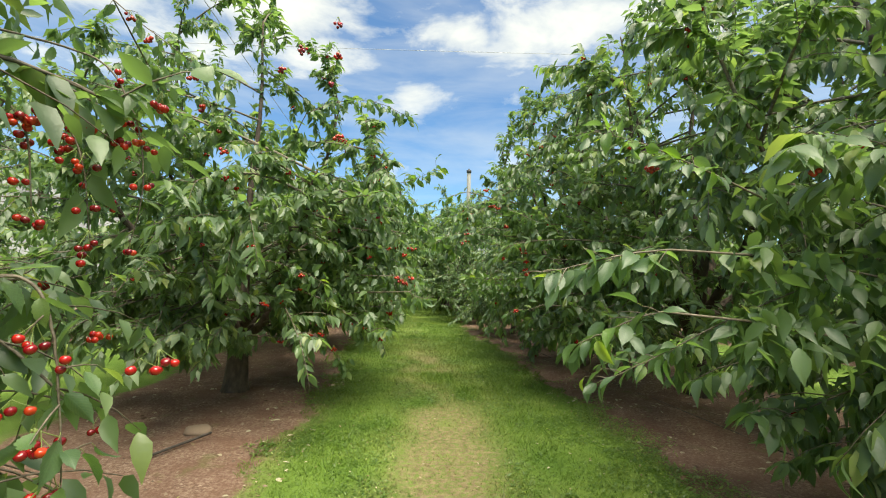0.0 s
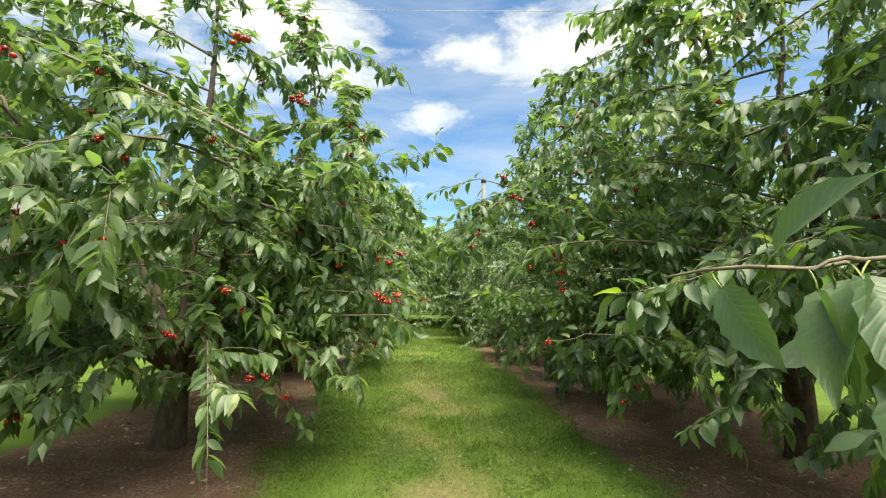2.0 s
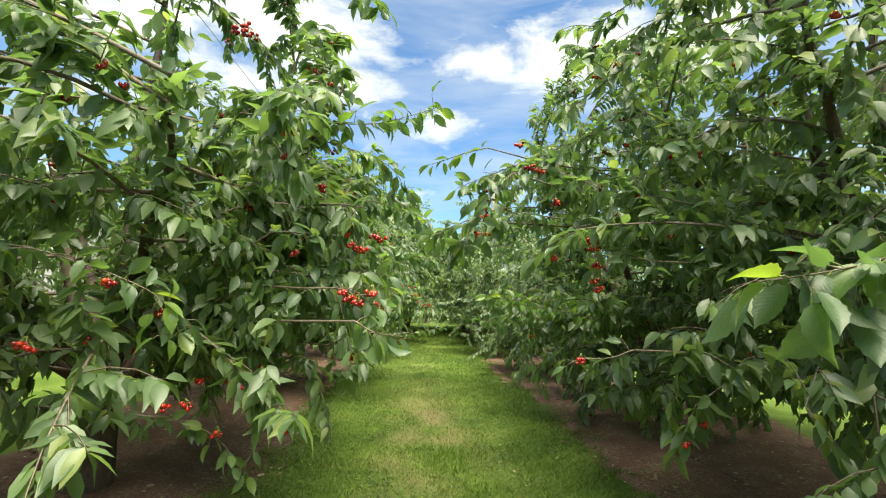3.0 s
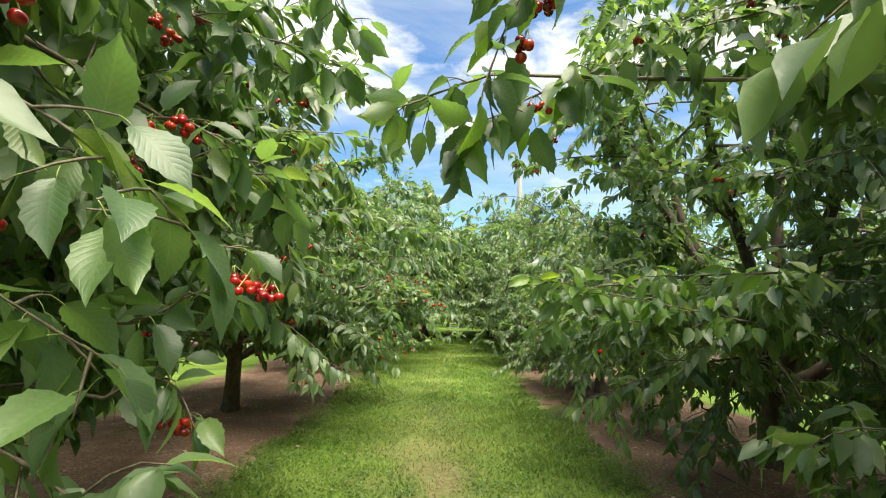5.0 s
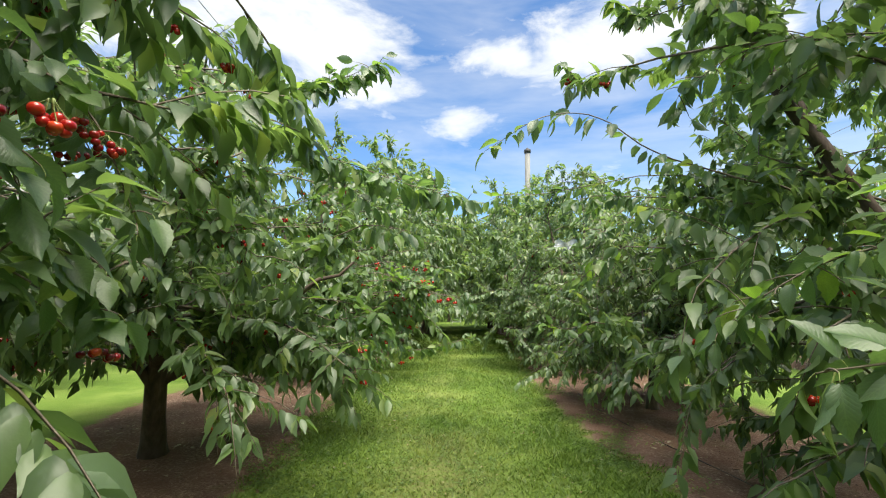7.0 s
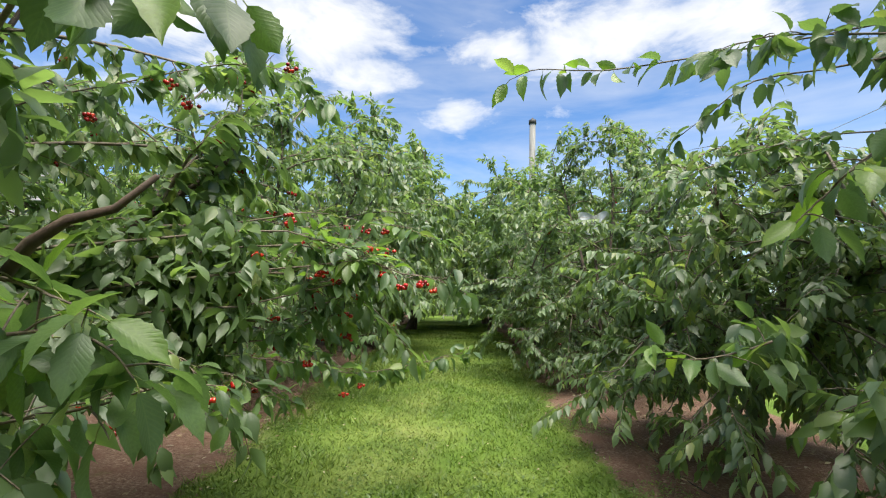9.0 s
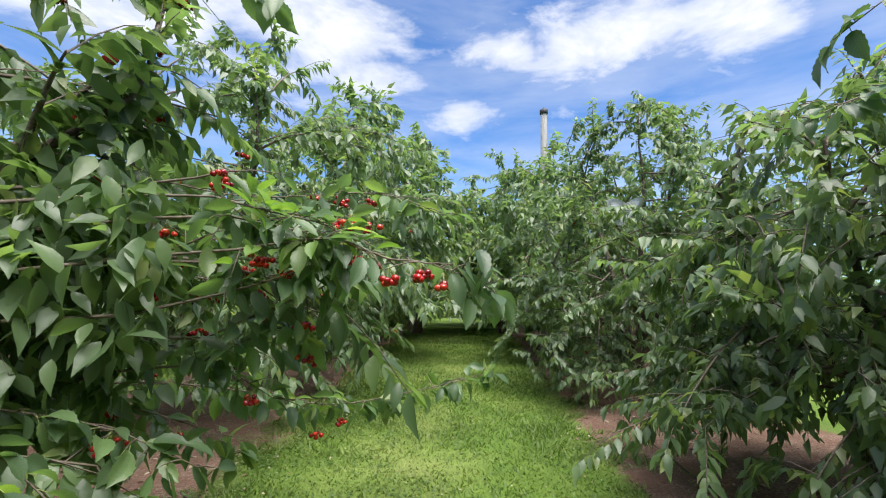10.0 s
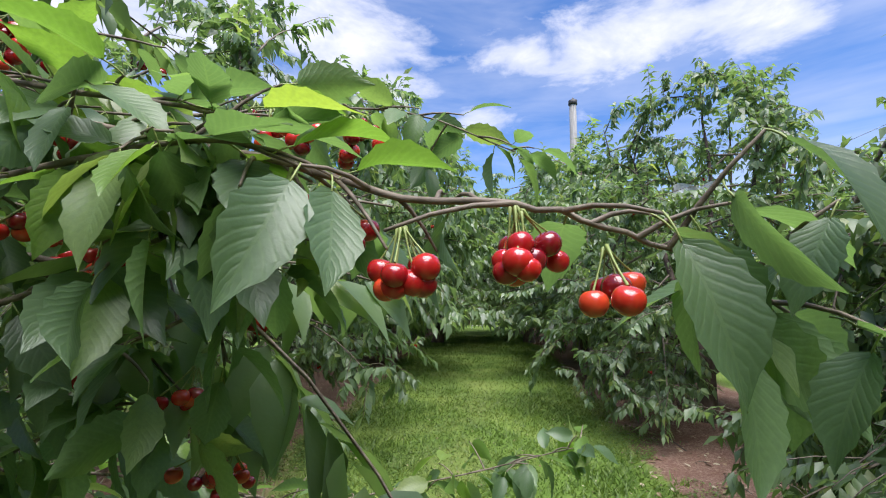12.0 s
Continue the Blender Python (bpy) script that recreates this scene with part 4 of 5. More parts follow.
spray(23, [(1.13, 10.07, 2.41), (0.73, 9.92, 2.48), (0.4, 9.75, 2.68), (0.06, 9.71, 2.68), (-0.28, 9.7, 2.45)], [], size=0.13, per_m=26, twigs=False)
spray(23, [(1.15, 6.92, 1.65), (0.94, 6.9, 1.64), (0.79, 6.88, 1.63), (0.68, 6.92, 1.63)], [], size=0.11, per_m=26, young=0.9, twigs=False, level=True)
spray(23, [(1.56, 7.81, 1.45), (1.06, 7.74, 1.54), (0.68, 7.68, 1.61), (0.43, 7.66, 1.56)], [], size=0.13, per_m=46, young=0.2)
spray(22, [(1.45, 5.95, 2.35), (1.21, 6.02, 2.36), (0.96, 6.08, 2.5), (0.65, 6.13, 2.63), (0.32, 6.2, 2.56), (0.22, 6.26, 2.39)], [(0.27, 6.2, 2.48), (0.3, 6.2, 2.54), (0.57, 6.11, 2.65), (0.65, 6.13, 2.63), (0.24, 6.27, 2.33), (0.75, 6.07, 2.37), (1.15, 6.03, 2.28)], size=0.135, per_m=44)
spray(22, [(1.36, 5.9, 1.89), (1.19, 5.93, 1.94), (1.03, 5.95, 1.98), (1.01, 5.98, 1.79)], [(0.99, 5.94, 2.01), (1.01, 5.96, 1.9), (1.01, 5.98, 1.8), (1.03, 5.99, 1.74)], size=0.13, per_m=40)
spray(22, [(1.18, 5.76, 1.31), (1.01, 5.75, 1.24), (0.86, 5.78, 1.25), (0.76, 5.83, 1.18)], [(0.86, 5.78, 1.27)], size=0.11, per_m=32)
spray(22, [(1.66, 3.81, 1.89), (1.36, 3.81, 1.79), (1.1, 3.81, 1.68), (0.8, 3.8, 1.62)], [], size=0.14, per_m=48, young=0.1)
spray(21, [(0.96, 2.15, 1.45), (0.8, 2.15, 1.41), (0.7, 2.15, 1.35), (0.59, 2.15, 1.31)], [], size=0.13, per_m=52, young=0.2)
spray(21, [(1.01, 2.17, 1.73), (0.81, 2.18, 1.71), (0.66, 2.19, 1.67), (0.47, 2.2, 1.62), (0.38, 2.21, 1.62)], [], size=0.135, per_m=52, young=0.1)
spray(21, [(1.58, 2.69, 2.19), (1.33, 2.68, 2.3), (1.1, 2.66, 2.39), (0.84, 2.69, 2.46)], [(1.14, 2.67, 2.28)], size=0.13, per_m=36, young=0.4)
spray(21, [(2.05, 2.44, 1.66), (1.47, 2.46, 1.42), (1.04, 2.47, 1.18), (0.78, 2.47, 1.07)], [], size=0.13, per_m=34, young=0.1)
spray(11, [(-1.19, 1.21, 1.54), (-1.07, 1.21, 1.57), (-1.0, 1.22, 1.52), (-0.97, 1.23, 1.38), (-0.95, 1.24, 1.19), (-0.95, 1.25, 1.05)], [(-1.02, 1.22, 1.44), (-0.94, 1.23, 1.39), (-1.08, 1.24, 1.25), (-1.02, 1.24, 1.18), (-1.0, 1.24, 1.18), (-0.97, 1.25, 1.07), (-0.83, 1.33, 1.34), (-0.84, 1.43, 1.35)], size=0.10, per_m=26, few=True)
spray(11, [(-1.85, 1.73, 2.52), (-1.51, 1.74, 2.44), (-1.31, 1.75, 2.38), (-1.2, 1.77, 2.18), (-1.16, 1.79, 1.91), (-1.22, 1.8, 1.67)], [(-1.28, 1.75, 2.35), (-1.2, 1.77, 2.18), (-1.18, 1.77, 2.1), (-1.16, 1.78, 1.95), (-1.21, 1.8, 1.69), (-1.29, 1.79, 1.87), (-1.36, 1.78, 1.95)], size=0.085, per_m=16, twigs=False, few=True)
spray(11, [(-1.64, 1.55, 2.37), (-1.44, 1.56, 2.24), (-1.31, 1.57, 2.11), (-1.23, 1.58, 1.96), (-1.21, 1.6, 1.69)], [(-1.4, 1.56, 2.16), (-1.34, 1.57, 2.13), (-1.31, 1.58, 2.03), (-1.26, 1.58, 1.98), (-1.23, 1.58, 1.97), (-1.21, 1.59, 1.83), (-1.21, 1.6, 1.71), (-1.22, 1.6, 1.66), (-1.28, 1.57, 2.06)], size=0.085, per_m=16, twigs=False, few=True)
spray(11, [(-1.52, 1.46, 2.15), (-1.36, 1.47, 2.09), (-1.32, 1.48, 1.96), (-1.31, 1.49, 1.77)], [(-1.36, 1.47, 2.09), (-1.36, 1.47, 2.03), (-1.34, 1.49, 1.89), (-1.31, 1.49, 1.77)], size=0.085, per_m=16, twigs=False, few=True)
spray(12, [(-2.43, 3.15, 3.54), (-2.19, 3.17, 3.34), (-1.9, 3.19, 3.14), (-1.61, 3.21, 2.91)], [(-2.31, 3.16, 3.46), (-2.17, 3.17, 3.3), (-1.84, 3.2, 3.02), (-1.77, 3.21, 2.82), (-1.61, 3.24, 2.51), (-0.9, 3.4, 3.09), (-0.86, 3.39, 3.31), (-0.87, 3.37, 3.56), (-1.29, 3.39, 3.19), (-1.14, 3.38, 3.34), (-0.88, 3.53, 2.72)], size=0.11, per_m=30)
spray(12, [(-2.88, 5.12, 2.34), (-2.33, 5.25, 2.36), (-1.87, 5.38, 2.28), (-1.34, 5.5, 1.98), (-0.84, 5.62, 1.66), (-0.43, 5.77, 1.39)], [(-2.35, 5.24, 2.36), (-0.81, 5.54, 2.32)], size=0.13, per_m=44, young=0.1)
spray(12, [(-2.56, 4.5, 1.72), (-1.94, 4.63, 1.79), (-1.67, 4.76, 1.71), (-1.32, 4.9, 1.56), (-1.28, 4.97, 1.35)], [(-1.91, 4.79, 1.35), (-1.53, 4.77, 1.65)], size=0.13, per_m=40, young=0.1)
spray(12, [(-2.23, 5.22, 0.94), (-1.8, 5.36, 0.89), (-1.38, 5.49, 0.8), (-1.21, 5.64, 0.49)], [(-1.92, 5.35, 0.89), (-1.59, 5.36, 0.97), (-1.47, 5.36, 0.98), (-1.34, 5.49, 0.8)], size=0.11, per_m=40)
spray(12, [(-1.73, 5.33, 3.56), (-1.26, 5.43, 3.8), (-0.84, 5.56, 3.79), (-0.49, 5.7, 3.63)], [(-1.34, 5.38, 3.35), (-1.3, 5.39, 3.29), (-1.38, 5.38, 3.31)], size=0.14, per_m=36, young=0.1)
spray(12, [(-1.46, 5.64, 2.83), (-1.04, 5.76, 2.83), (-0.59, 5.89, 2.83), (-0.14, 6.3, 3.18)], [], size=0.14, per_m=36, young=0.2)
spray(13, [(-1.76, 12.36, 1.99), (-1.62, 12.38, 2.02), (-1.54, 12.44, 2.04), (-1.46, 12.5, 2.04)], [(-1.66, 12.37, 1.99), (-1.66, 12.37, 2.04), (-1.64, 12.37, 2.01)], size=0.1, per_m=14, twigs=False)
spray(12, [(-1.25, 6.28, 2.92), (-0.84, 6.43, 2.85), (-0.56, 6.58, 2.76), (-0.44, 6.72, 2.56)], [(-1.05, 6.41, 2.87)], size=0.14, per_m=46, young=0.2)
spray(12, [(-1.16, 6.34, 2.55), (-0.83, 6.49, 2.43), (-0.55, 6.62, 2.43), (-0.32, 6.77, 2.31)], [(-1.11, 6.38, 2.25), (-0.99, 6.37, 2.43), (-0.94, 6.38, 2.38), (-0.92, 6.47, 2.51)], size=0.14, per_m=44, young=0.1)
spray(22, [(0.46, 6.16, 2.58), (0.26, 6.11, 2.38), (0.14, 6.13, 2.16), (0.08, 6.15, 1.97)], [(0.24, 6.13, 2.26), (0.19, 6.14, 2.14)], size=0.13, per_m=50, young=0.1)
spray(22, [(0.26, 6.36, 2.85), (0.07, 6.34, 2.8), (-0.07, 6.33, 2.74), (-0.22, 6.32, 2.69)], [], size=0.14, per_m=24, young=0.3, twigs=False)
spray(12, [(-1.01, 7.13, 2.67), (-0.72, 7.17, 2.64), (-0.51, 7.21, 2.54), (-0.4, 7.25, 2.37)], [], size=0.14, per_m=30, young=0.3, twigs=False)
spray(13, [(-2.53, 9.53, 3.11), (-2.02, 9.73, 2.88), (-1.6, 9.92, 2.57), (-1.07, 10.24, 2.21)], [], size=0.13, per_m=40, young=0.1)
spray(23, [(1.21, 8.74, 1.76), (0.94, 8.77, 1.71), (0.72, 8.81, 1.57), (0.59, 8.92, 1.41)], [], size=0.125, per_m=46, young=0.25)
spray(23, [(1.69, 9.19, 2.75), (1.29, 9.23, 2.8), (0.94, 9.3, 2.78), (0.71, 9.39, 2.6)], [], size=0.13, per_m=50, young=0.1)
spray(13, [(-1.63, 12.29, 1.89), (-1.36, 12.26, 1.82), (-1.17, 12.23, 1.78), (-1.06, 12.21, 1.73)], [], size=0.125, per_m=46, young=0.3, level=True)
spray(13, [(-1.76, 12.45, 1.21), (-1.53, 12.42, 1.32), (-1.35, 12.39, 1.39), (-1.27, 12.41, 1.34)], [(-1.27, 12.47, 1.29), (-1.24, 12.48, 1.28)], size=0.13, per_m=46)
spray(13, [(-1.63, 12.32, 1.63), (-1.4, 12.31, 1.69), (-1.2, 12.3, 1.69), (-1.02, 12.29, 1.66)], [], size=0.13, per_m=50)
spray(13, [(-1.51, 10.52, 1.39), (-1.27, 10.49, 1.43), (-1.15, 10.5, 1.41), (-1.09, 10.52, 1.33)], [], size=0.14, per_m=50)
spray(13, [(-1.51, 10.5, 1.55), (-1.31, 10.47, 1.52), (-1.24, 10.48, 1.49), (-1.17, 10.5, 1.46)], [], size=0.14, per_m=40, young=0.5, level=True)
spray(13, [(-1.56, 10.58, 1.19), (-1.39, 10.6, 1.22), (-1.24, 10.61, 1.25), (-1.11, 10.62, 1.3)], [], size=0.14, per_m=44)
spray(13, [(-1.25, 10.37, 2.12), (-1.1, 10.38, 2.12), (-0.97, 10.4, 2.1), (-0.86, 10.41, 2.07)], [], size=0.16, per_m=40, young=0.5, droop=0.6)
spray(23, [(0.88, 11.05, 2.03), (0.71, 11.04, 1.96), (0.57, 11.04, 1.82), (0.49, 11.04, 1.74)], [], size=0.15, per_m=30, young=0.3)
spray(23, [(1.26, 11.44, 2.55), (0.95, 11.46, 2.57), (0.72, 11.48, 2.59), (0.52, 11.47, 2.52)], [], size=0.14, per_m=44, young=0.1)
spray(12, [(-1.41, 6.95, 2.15), (-1.18, 7.03, 2.14), (-1.02, 7.11, 2.05), (-0.92, 7.19, 1.87)], [(-1.05, 7.05, 2.08)], size=0.14, per_m=62, droop=0.4)
spray(12, [(-1.29, 6.91, 1.75), (-1.12, 6.98, 1.75), (-1.0, 7.05, 1.7), (-0.94, 7.14, 1.52)], [(-1.17, 6.98, 1.7), (-1.13, 6.99, 1.7), (-1.02, 7.06, 1.67), (-0.99, 7.06, 1.66)], size=0.14, per_m=58, droop=0.4)
spray(12, [(-1.78, 8.12, 2.3), (-1.52, 8.16, 2.2), (-1.4, 8.24, 2.06), (-1.34, 8.34, 1.76)], [(-1.41, 8.19, 2.07), (-1.39, 8.25, 2.02)], size=0.13, per_m=62, droop=0.4)
spray(12, [(-1.67, 8.09, 1.83), (-1.46, 8.12, 1.79), (-1.38, 8.19, 1.66), (-1.38, 8.27, 1.44)], [(-1.34, 8.28, 1.42)], size=0.13, per_m=58, droop=0.4)
spray(12, [(-1.95, 7.2, 2.78), (-1.62, 7.3, 2.72), (-1.36, 7.45, 2.62), (-1.2, 7.6, 2.36)], [(-1.4, 7.45, 2.56)], size=0.145, per_m=62, droop=0.4)
spray(12, [(-1.85, 7.1, 2.42), (-1.55, 7.25, 2.42), (-1.32, 7.4, 2.34), (-1.2, 7.52, 2.05)], [(-1.36, 7.42, 2.26)], size=0.14, per_m=60, droop=0.4)
spray(12, [(-2.05, 7.6, 2.1), (-1.75, 7.7, 2.02), (-1.55, 7.82, 1.85), (-1.45, 7.9, 1.5)], [(-1.6, 7.8, 1.84)], size=0.14, per_m=60, droop=0.4)
spray(13, [(-2.5, 11.9, 1.15), (-2.1, 12.0, 1.12), (-1.8, 12.1, 1.05), (-1.55, 12.2, 0.9)], [(-1.8, 12.1, 1.03)], size=0.13, per_m=56)
spray(13, [(-2.35, 12.3, 1.38), (-1.98, 12.4, 1.33), (-1.7, 12.5, 1.22), (-1.48, 12.6, 1.05)], [(-1.75, 12.48, 1.2), (-1.55, 12.55, 1.1)], size=0.13, per_m=56)
spray(13, [(-2.6, 12.5, 1.05), (-2.25, 12.65, 0.98), (-1.95, 12.75, 0.88), (-1.75, 12.85, 0.72)], [(-2.0, 12.7, 0.88)], size=0.13, per_m=50)
spray(13, [(-2.7, 12.2, 1.95), (-2.3, 12.3, 1.95), (-2.0, 12.4, 1.86), (-1.8, 12.5, 1.7)], [(-2.1, 12.35, 1.85)], size=0.13, per_m=56, young=0.1)

# ---- posts, wires and small things ----


def along_row(name, mat, pts, radius, label, category, sides=6, group=""):
    ob = new(name, mesh_of(name, *tubes([(pts, [radius] * len(pts))], sides), mat))
    return tagged(ob, label, category, group)


def net_pole(x, y, high, radius):
    """A tall timber pole with a dark cap, which holds the wires over the rows."""
    pole = new("net_pole")
    pole.location = (x, y, 0)
    part("shaft", mesh_of("shaft", *tubes([([(0, 0, -0.1), (0, 0, high * 0.5), (0.01, 0, high)], [radius * 1.1, radius * 1.03, radius * 0.95])], 14), POLE), pole)
    part("cap", mesh_of("cap", *tubes([([(0.01, 0, high - 0.12), (0.01, 0, high - 0.11), (0.01, 0, high + 0.03), (0.01, 0, high + 0.05)], [radius * 1.0, radius * 1.22, radius * 1.22, radius * 0.8])], 14), CAP), pole, "dark cap")
    tagged(pole, "tall weathered timber pole with a dark cap", "pole")


net_pole(1.16, 26.4, 8.25, 0.12)


def sagging(a, b, drop, n=24):
    t = np.linspace(0, 1, n)[:, None]
    p = np.array(a) * (1 - t) + np.array(b) * t
    p[:, 2] -= drop * 4 * (t * (1 - t))[:, 0]
    return p


for a, b, drop in (((-2.4, -6, 5.7), (-8.0, 52, 5.7), 0.2), ((9.2, -6, 5.6), (4.6, 52, 5.6), 0.2)):
    along_row("overhead_wire", WIRE, sagging(a, b, drop, 40), 0.006, "thin grey wire strung above the tree row", "wire", 5, "overhead wires")
along_row("overhead_wire", WIRE, sagging((-9.0, 7.2, 5.6), (10.0, 7.7, 5.6), 0.12), 0.0035, "thin grey wire strung across the alley", "wire", 5, "overhead wires")

# drip hoses on the soil
for row, off, y0, y1, label in ((RIGHT_ROW, -0.8, -1.0, 20.0, "thin black drip hose on the soil"),):
    ys = np.linspace(y0, y1, 60)
    xs = np.interp(ys, *row) + off + (value_noise(ys * 0.8, ys * 0, 12) - 0.5) * 0.12
    along_row("drip_hose", HOSE, np.stack([xs, ys, height_at(xs, ys) - 0.002], -1), 0.007, label, "hose", 6, "drip hoses")
ys = np.linspace(0, 1, 8)
stub = np.stack([-2.55 + 0.28 * ys, 4.1 + 0.45 * ys, np.full(8, 0.03) + 0.05 * ys], -1)
along_row("hose_stub", HOSE, stub, 0.012, "short black pipe end lying on the soil", "pipe")


def boulder(x, y, r0, seed):
    r = np.random.default_rng(seed)
    bm = bmesh.new()
    bmesh.ops.create_icosphere(bm, subdivisions=3, radius=r0)
    for v in bm.verts:
        k = 1 + 0.22 * noise.noise(v.co / r0 * 1.3 + Vector((seed, 0, 0)))
        v.co = Vector((v.co.x * 1.3, v.co.y, v.co.z * 0.5)) * k
    me = bpy.data.meshes.new("stone")
    bm.to_mesh(me)
    bm.free()
    me.polygons.foreach_set("use_smooth", [True] * len(me.polygons))
    me.materials.append(STONE)
    ob = new("stone", me)
    ob.location = (x, y, float(height_at(np.array([x]), np.array([y]))[0]) + r0 * 0.15)
    tagged(ob, "flat pale brown stone lying on the soil", "stone")


boulder(-2.5, 4.75, 0.11, 3)


def step_ladder(x, y, turn):
    """An aluminium orchard ladder: two rails with treads and a hinged prop."""
    ladder = new("step_ladder")
    ladder.matrix_basis = pose(x, y, 0, 0, 0, turn)
    for side in (-1, 1):
        part("rail", mesh_of("rail", *tubes([([(side * 0.36, -0.45, 0), (side * 0.14, 0.05, 2.4)], [0.028, 0.024])], 8), ALLOY), ladder)
    for i in range(7):
        s = (i + 0.6) / 7.4
        w, yy, z = 0.36 - 0.22 * s, -0.45 + 0.5 * s, 2.4 * s
        part("tread", mesh_of("tread", *tubes([([(-w, yy, z), (w, yy, z)], [0.022, 0.022])], 6), ALLOY), ladder)
    part("prop", mesh_of("prop", *tubes([([(0, 0.95, 0), (0, 0.08, 2.36)], [0.026, 0.022])], 8), ALLOY), ladder)
    tagged(ladder, "bare aluminium tripod ladder standing on the grass", "ladder")


step_ladder(-3.35, 41.0, 25)


def scatter(name, count, mat, label, category, size, leafy, seed, density, turf=False):
    """Loose bits on the soil under the rows."""
    r = np.random.default_rng(seed)
    y = r.uniform(0.3, 20, count)
    left = r.random(count) < 0.45
    lr, rr = np.interp(y, *LEFT_ROW), np.interp(y, *RIGHT_ROW)
    le, re = np.interp(y, *LEFT_EDGE), np.interp(y, *RIGHT_EDGE)
    x = np.where(left, lr - 1.3 + (le - lr + 1.6) * r.random(count), re - 0.25 + (rr + 1.2 - re) * r.random(count))
    if turf:
        x = le + (re - le) * r.random(count)
    ok = (value_noise(x * 1.7, y * 1.7, seed) + 0.35 * r.random(count)) > density
    x, y = x[ok], y[ok]
    n = len(x)
    p = np.stack([x, y, height_at(x, y) + (0.02 if turf else 0.006 if leafy else 0.0)], -1)
    if leafy:
        a = r.uniform(0, 2 * np.pi, n)
        v, f = leaves(p, np.stack([np.cos(a), np.sin(a), r.normal(0, 0.12, n)], -1), np.array([0, 0, 1.0]) + r.normal(0, 0.25, (n, 3)), size * r.uniform(0.5, 1.2, n), r.uniform(-0.25, 0.25, n))
        me = mesh_of(name, v, f, mat)
    else:
        corners = np.array([(1, 0, 0), (-0.9, 0.2, 0), (0, 1.1, 0), (0.1, -0.9, 0), (0, 0.1, 0.75), (0, 0, -0.5)])
        tri = np.array([(0, 2, 4), (2, 1, 4), (1, 3, 4), (3, 0, 4), (2, 0, 5), (1, 2, 5), (3, 1, 5), (0, 3, 5)])
        v = (p[:, None] + corners[None] * (size * r.lognormal(-0.4, 0.5, (n, 1, 1))) * r.uniform(0.6, 1.3, (n, 6, 3))).reshape(-1, 3)
        me = mesh_of(name, v, (tri[None] + (np.arange(n) * 6)[:, None, None]).reshape(-1, 3), mat, smooth=False)
    tagged(new(name, me), label, category, kind="stuff")


scatter("soil_clods", 11000, STONE, "small brown clods and chips on the soil", "soil", 0.010, False, 31, 0.45)
scatter("grass_litter", 1500, LITTER, "small dry leaves and clippings lying on grass", "leaf litter", 0.03, True, 35, 0.5, True)
scatter("leaf_litter", 3600, LITTER, "dry fallen leaves scattered on bare soil", "leaf litter", 0.07, True, 32, 0.72)


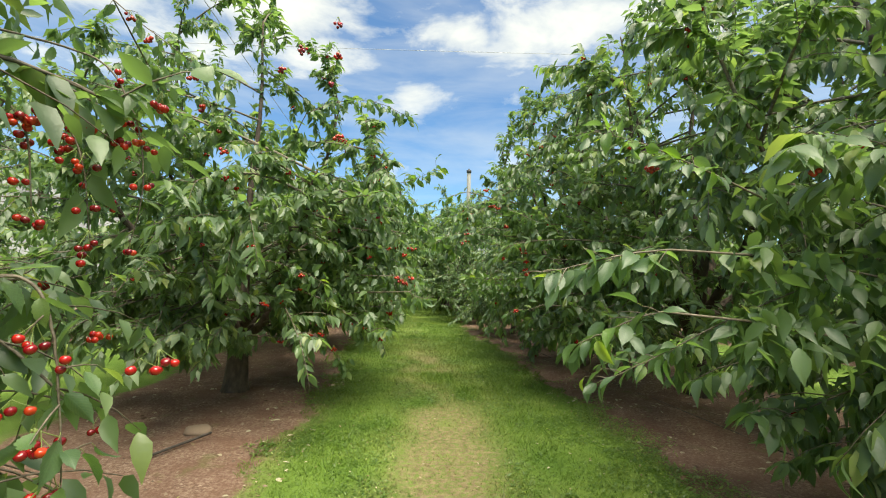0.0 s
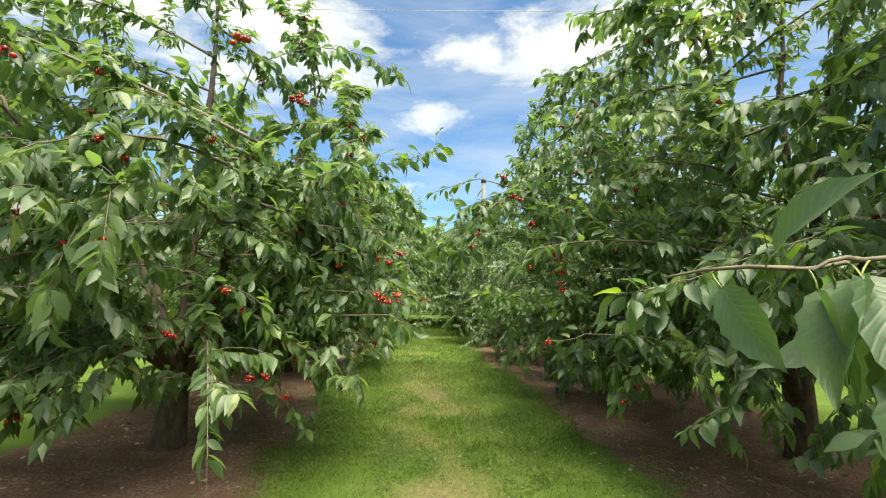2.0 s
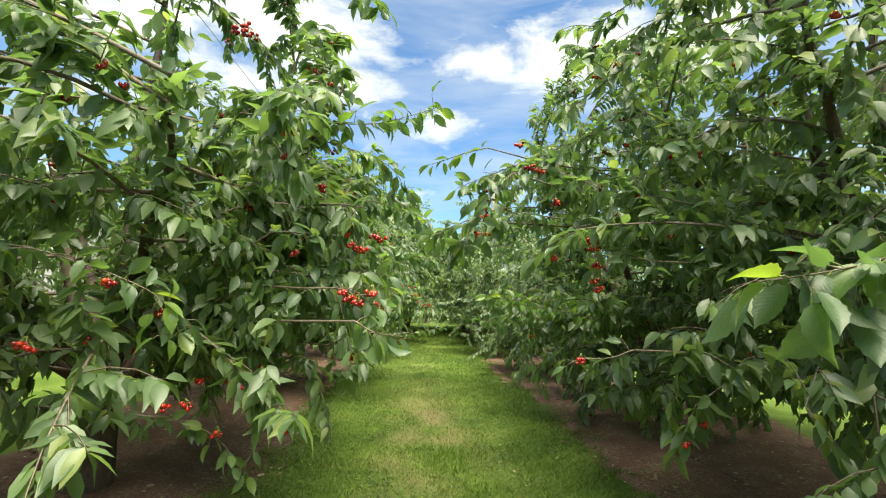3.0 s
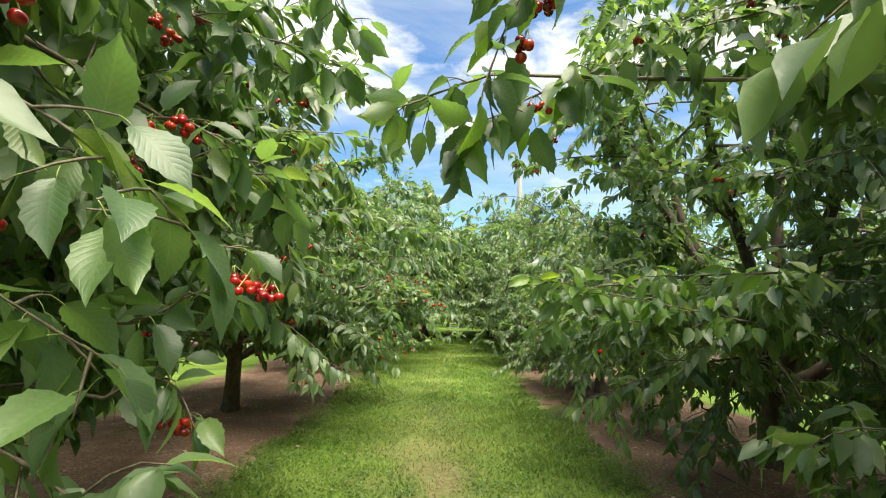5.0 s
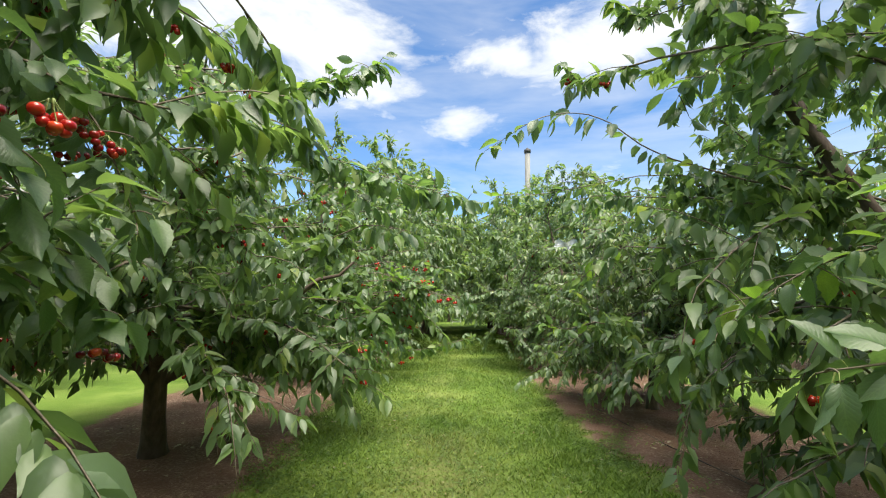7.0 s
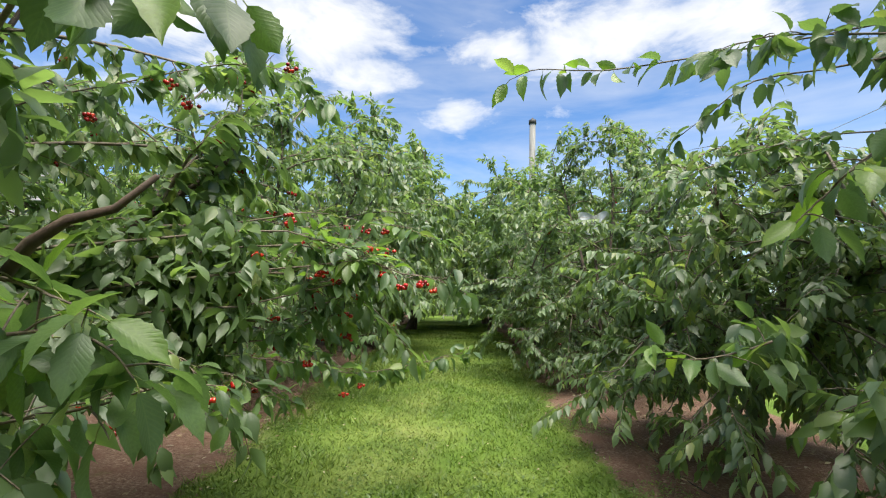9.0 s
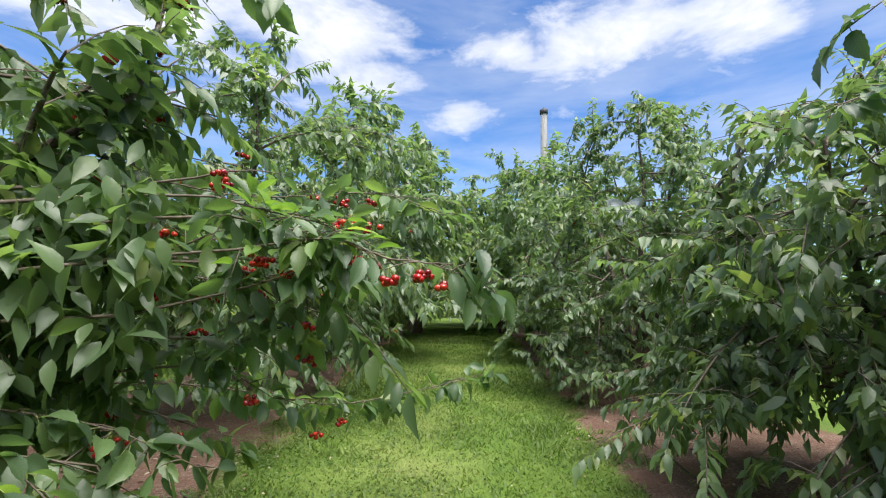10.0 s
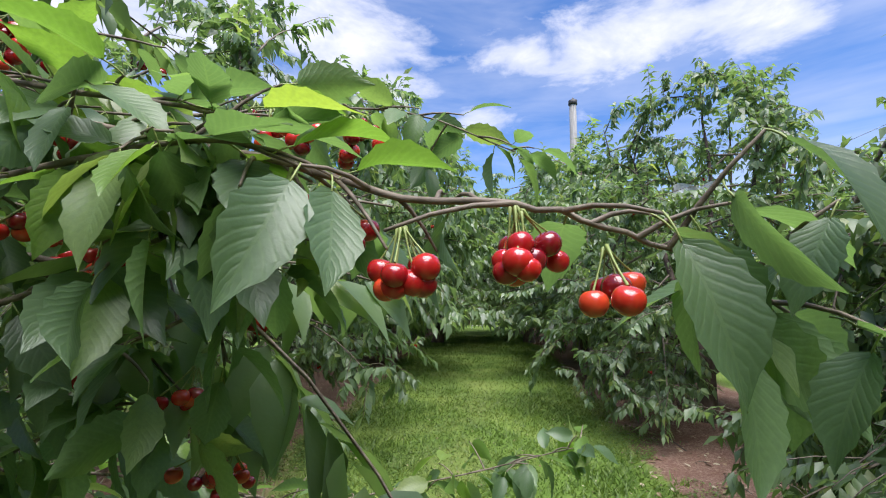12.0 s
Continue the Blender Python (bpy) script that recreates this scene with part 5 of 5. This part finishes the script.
def weeds():
    """Broad-leaved weeds and clover along the soil's edge and in the turf."""
    r = np.random.default_rng(77)
    n = 20000
    y = 0.8 + 17 * r.random(n) ** 1.3
    le, re = np.interp(y, *LEFT_EDGE), np.interp(y, *RIGHT_EDGE)
    x = np.where(r.random(n) < 0.5, np.where(r.random(n) < 0.5, le + r.normal(0, 0.16, n), re + r.normal(0, 0.2, n)), le + (re - le) * r.random(n))
    ok = (value_noise(x * 2.3, y * 2.3, 41) > 0.5) & (dry_at(x, y) < 0.4)
    x, y = x[ok], y[ok]
    k = 5
    cx, cy = np.repeat(x, k), np.repeat(y, k)
    a = r.uniform(0, 2 * np.pi, len(cx))
    base = np.stack([cx, cy, height_at(cx, cy) + 0.012], -1) + r.normal(0, 0.035, (len(cx), 3)) * [1, 1, 0.1]
    way = np.stack([np.cos(a), np.sin(a), r.uniform(0.1, 0.9, len(cx))], -1)
    me = mesh_of("weeds", *leaves(base, way, np.array([0, 0, 1.0]) + r.normal(0, 0.2, (len(cx), 3)), r.uniform(0.015, 0.042, len(cx)), r.uniform(0.1, 0.5, len(cx)), SIMPLE), WEED)
    tagged(new("weeds", me), "low green clover and weeds in the grass", "weeds", kind="stuff")


weeds()


def shade_cloth():
    """A grey scrap of netting caught in the twigs of a tree."""
    n = 12
    u, v = np.meshgrid(np.linspace(0, 1, n), np.linspace(0, 1, n))
    u, v = u.ravel(), v.ravel()
    x = -0.24 + 0.48 * u + 0.03 * np.sin(v * 5)
    z = 0.14 - 0.3 * v * (0.6 + 0.4 * np.sin(u * 3.1)) + 0.04 * np.sin(u * 9)
    y = 0.06 * np.sin(u * 11 + v * 3) + 0.12 * v
    i, j = np.meshgrid(np.arange(n - 1), np.arange(n - 1), indexing="ij")
    a = (i * n + j).ravel()
    f = np.stack([a, a + 1, a + n + 1, a + n], -1)
    top = np.stack([x, y, z], -1)
    verts = np.concatenate([top, top + [0, 0.004, 0]])
    ob = new("shade_cloth", mesh_of("shade_cloth", verts, np.concatenate([f, f[:, ::-1] + n * n]), CLOTH))
    ob.location = (1.3, 17.2, 2.8)
    tagged(ob, "grey scrap of netting caught in a tree crown", "netting")


def hills():
    """A wooded ridge beyond the orchard."""
    az = np.radians(np.linspace(-125, -14, 90))
    up = np.linspace(0, 1, 16)
    A, U = np.meshgrid(az, up)
    A, U = A.ravel(), U.ravel()
    deg = np.degrees(A)
    crest = np.interp(deg, (-125, -90, -50, -32, -14), (70, 88, 84, 34, 0)) + 10 * (value_noise(deg * 0.16, deg * 0, 6) - 0.5)
    dist = 210 + 170 * U
    z = crest * np.sin(U * np.pi / 2) ** 1.2 + 5 * (value_noise(deg * 0.9, U * 9, 7) - 0.5) * U - 1
    verts = np.stack([np.sin(A) * dist, np.cos(A) * dist, z], -1)
    i, j = np.meshgrid(np.arange(15), np.arange(89), indexing="ij")
    a = (i * 90 + j).ravel()
    tagged(new("backdrop", mesh_of("backdrop", verts, np.stack([a, a + 1, a + 91, a + 90], -1), HILLSIDE)), "grey wooded hill beyond the orchard", "hill", kind="structure")


shade_cloth()
hills()
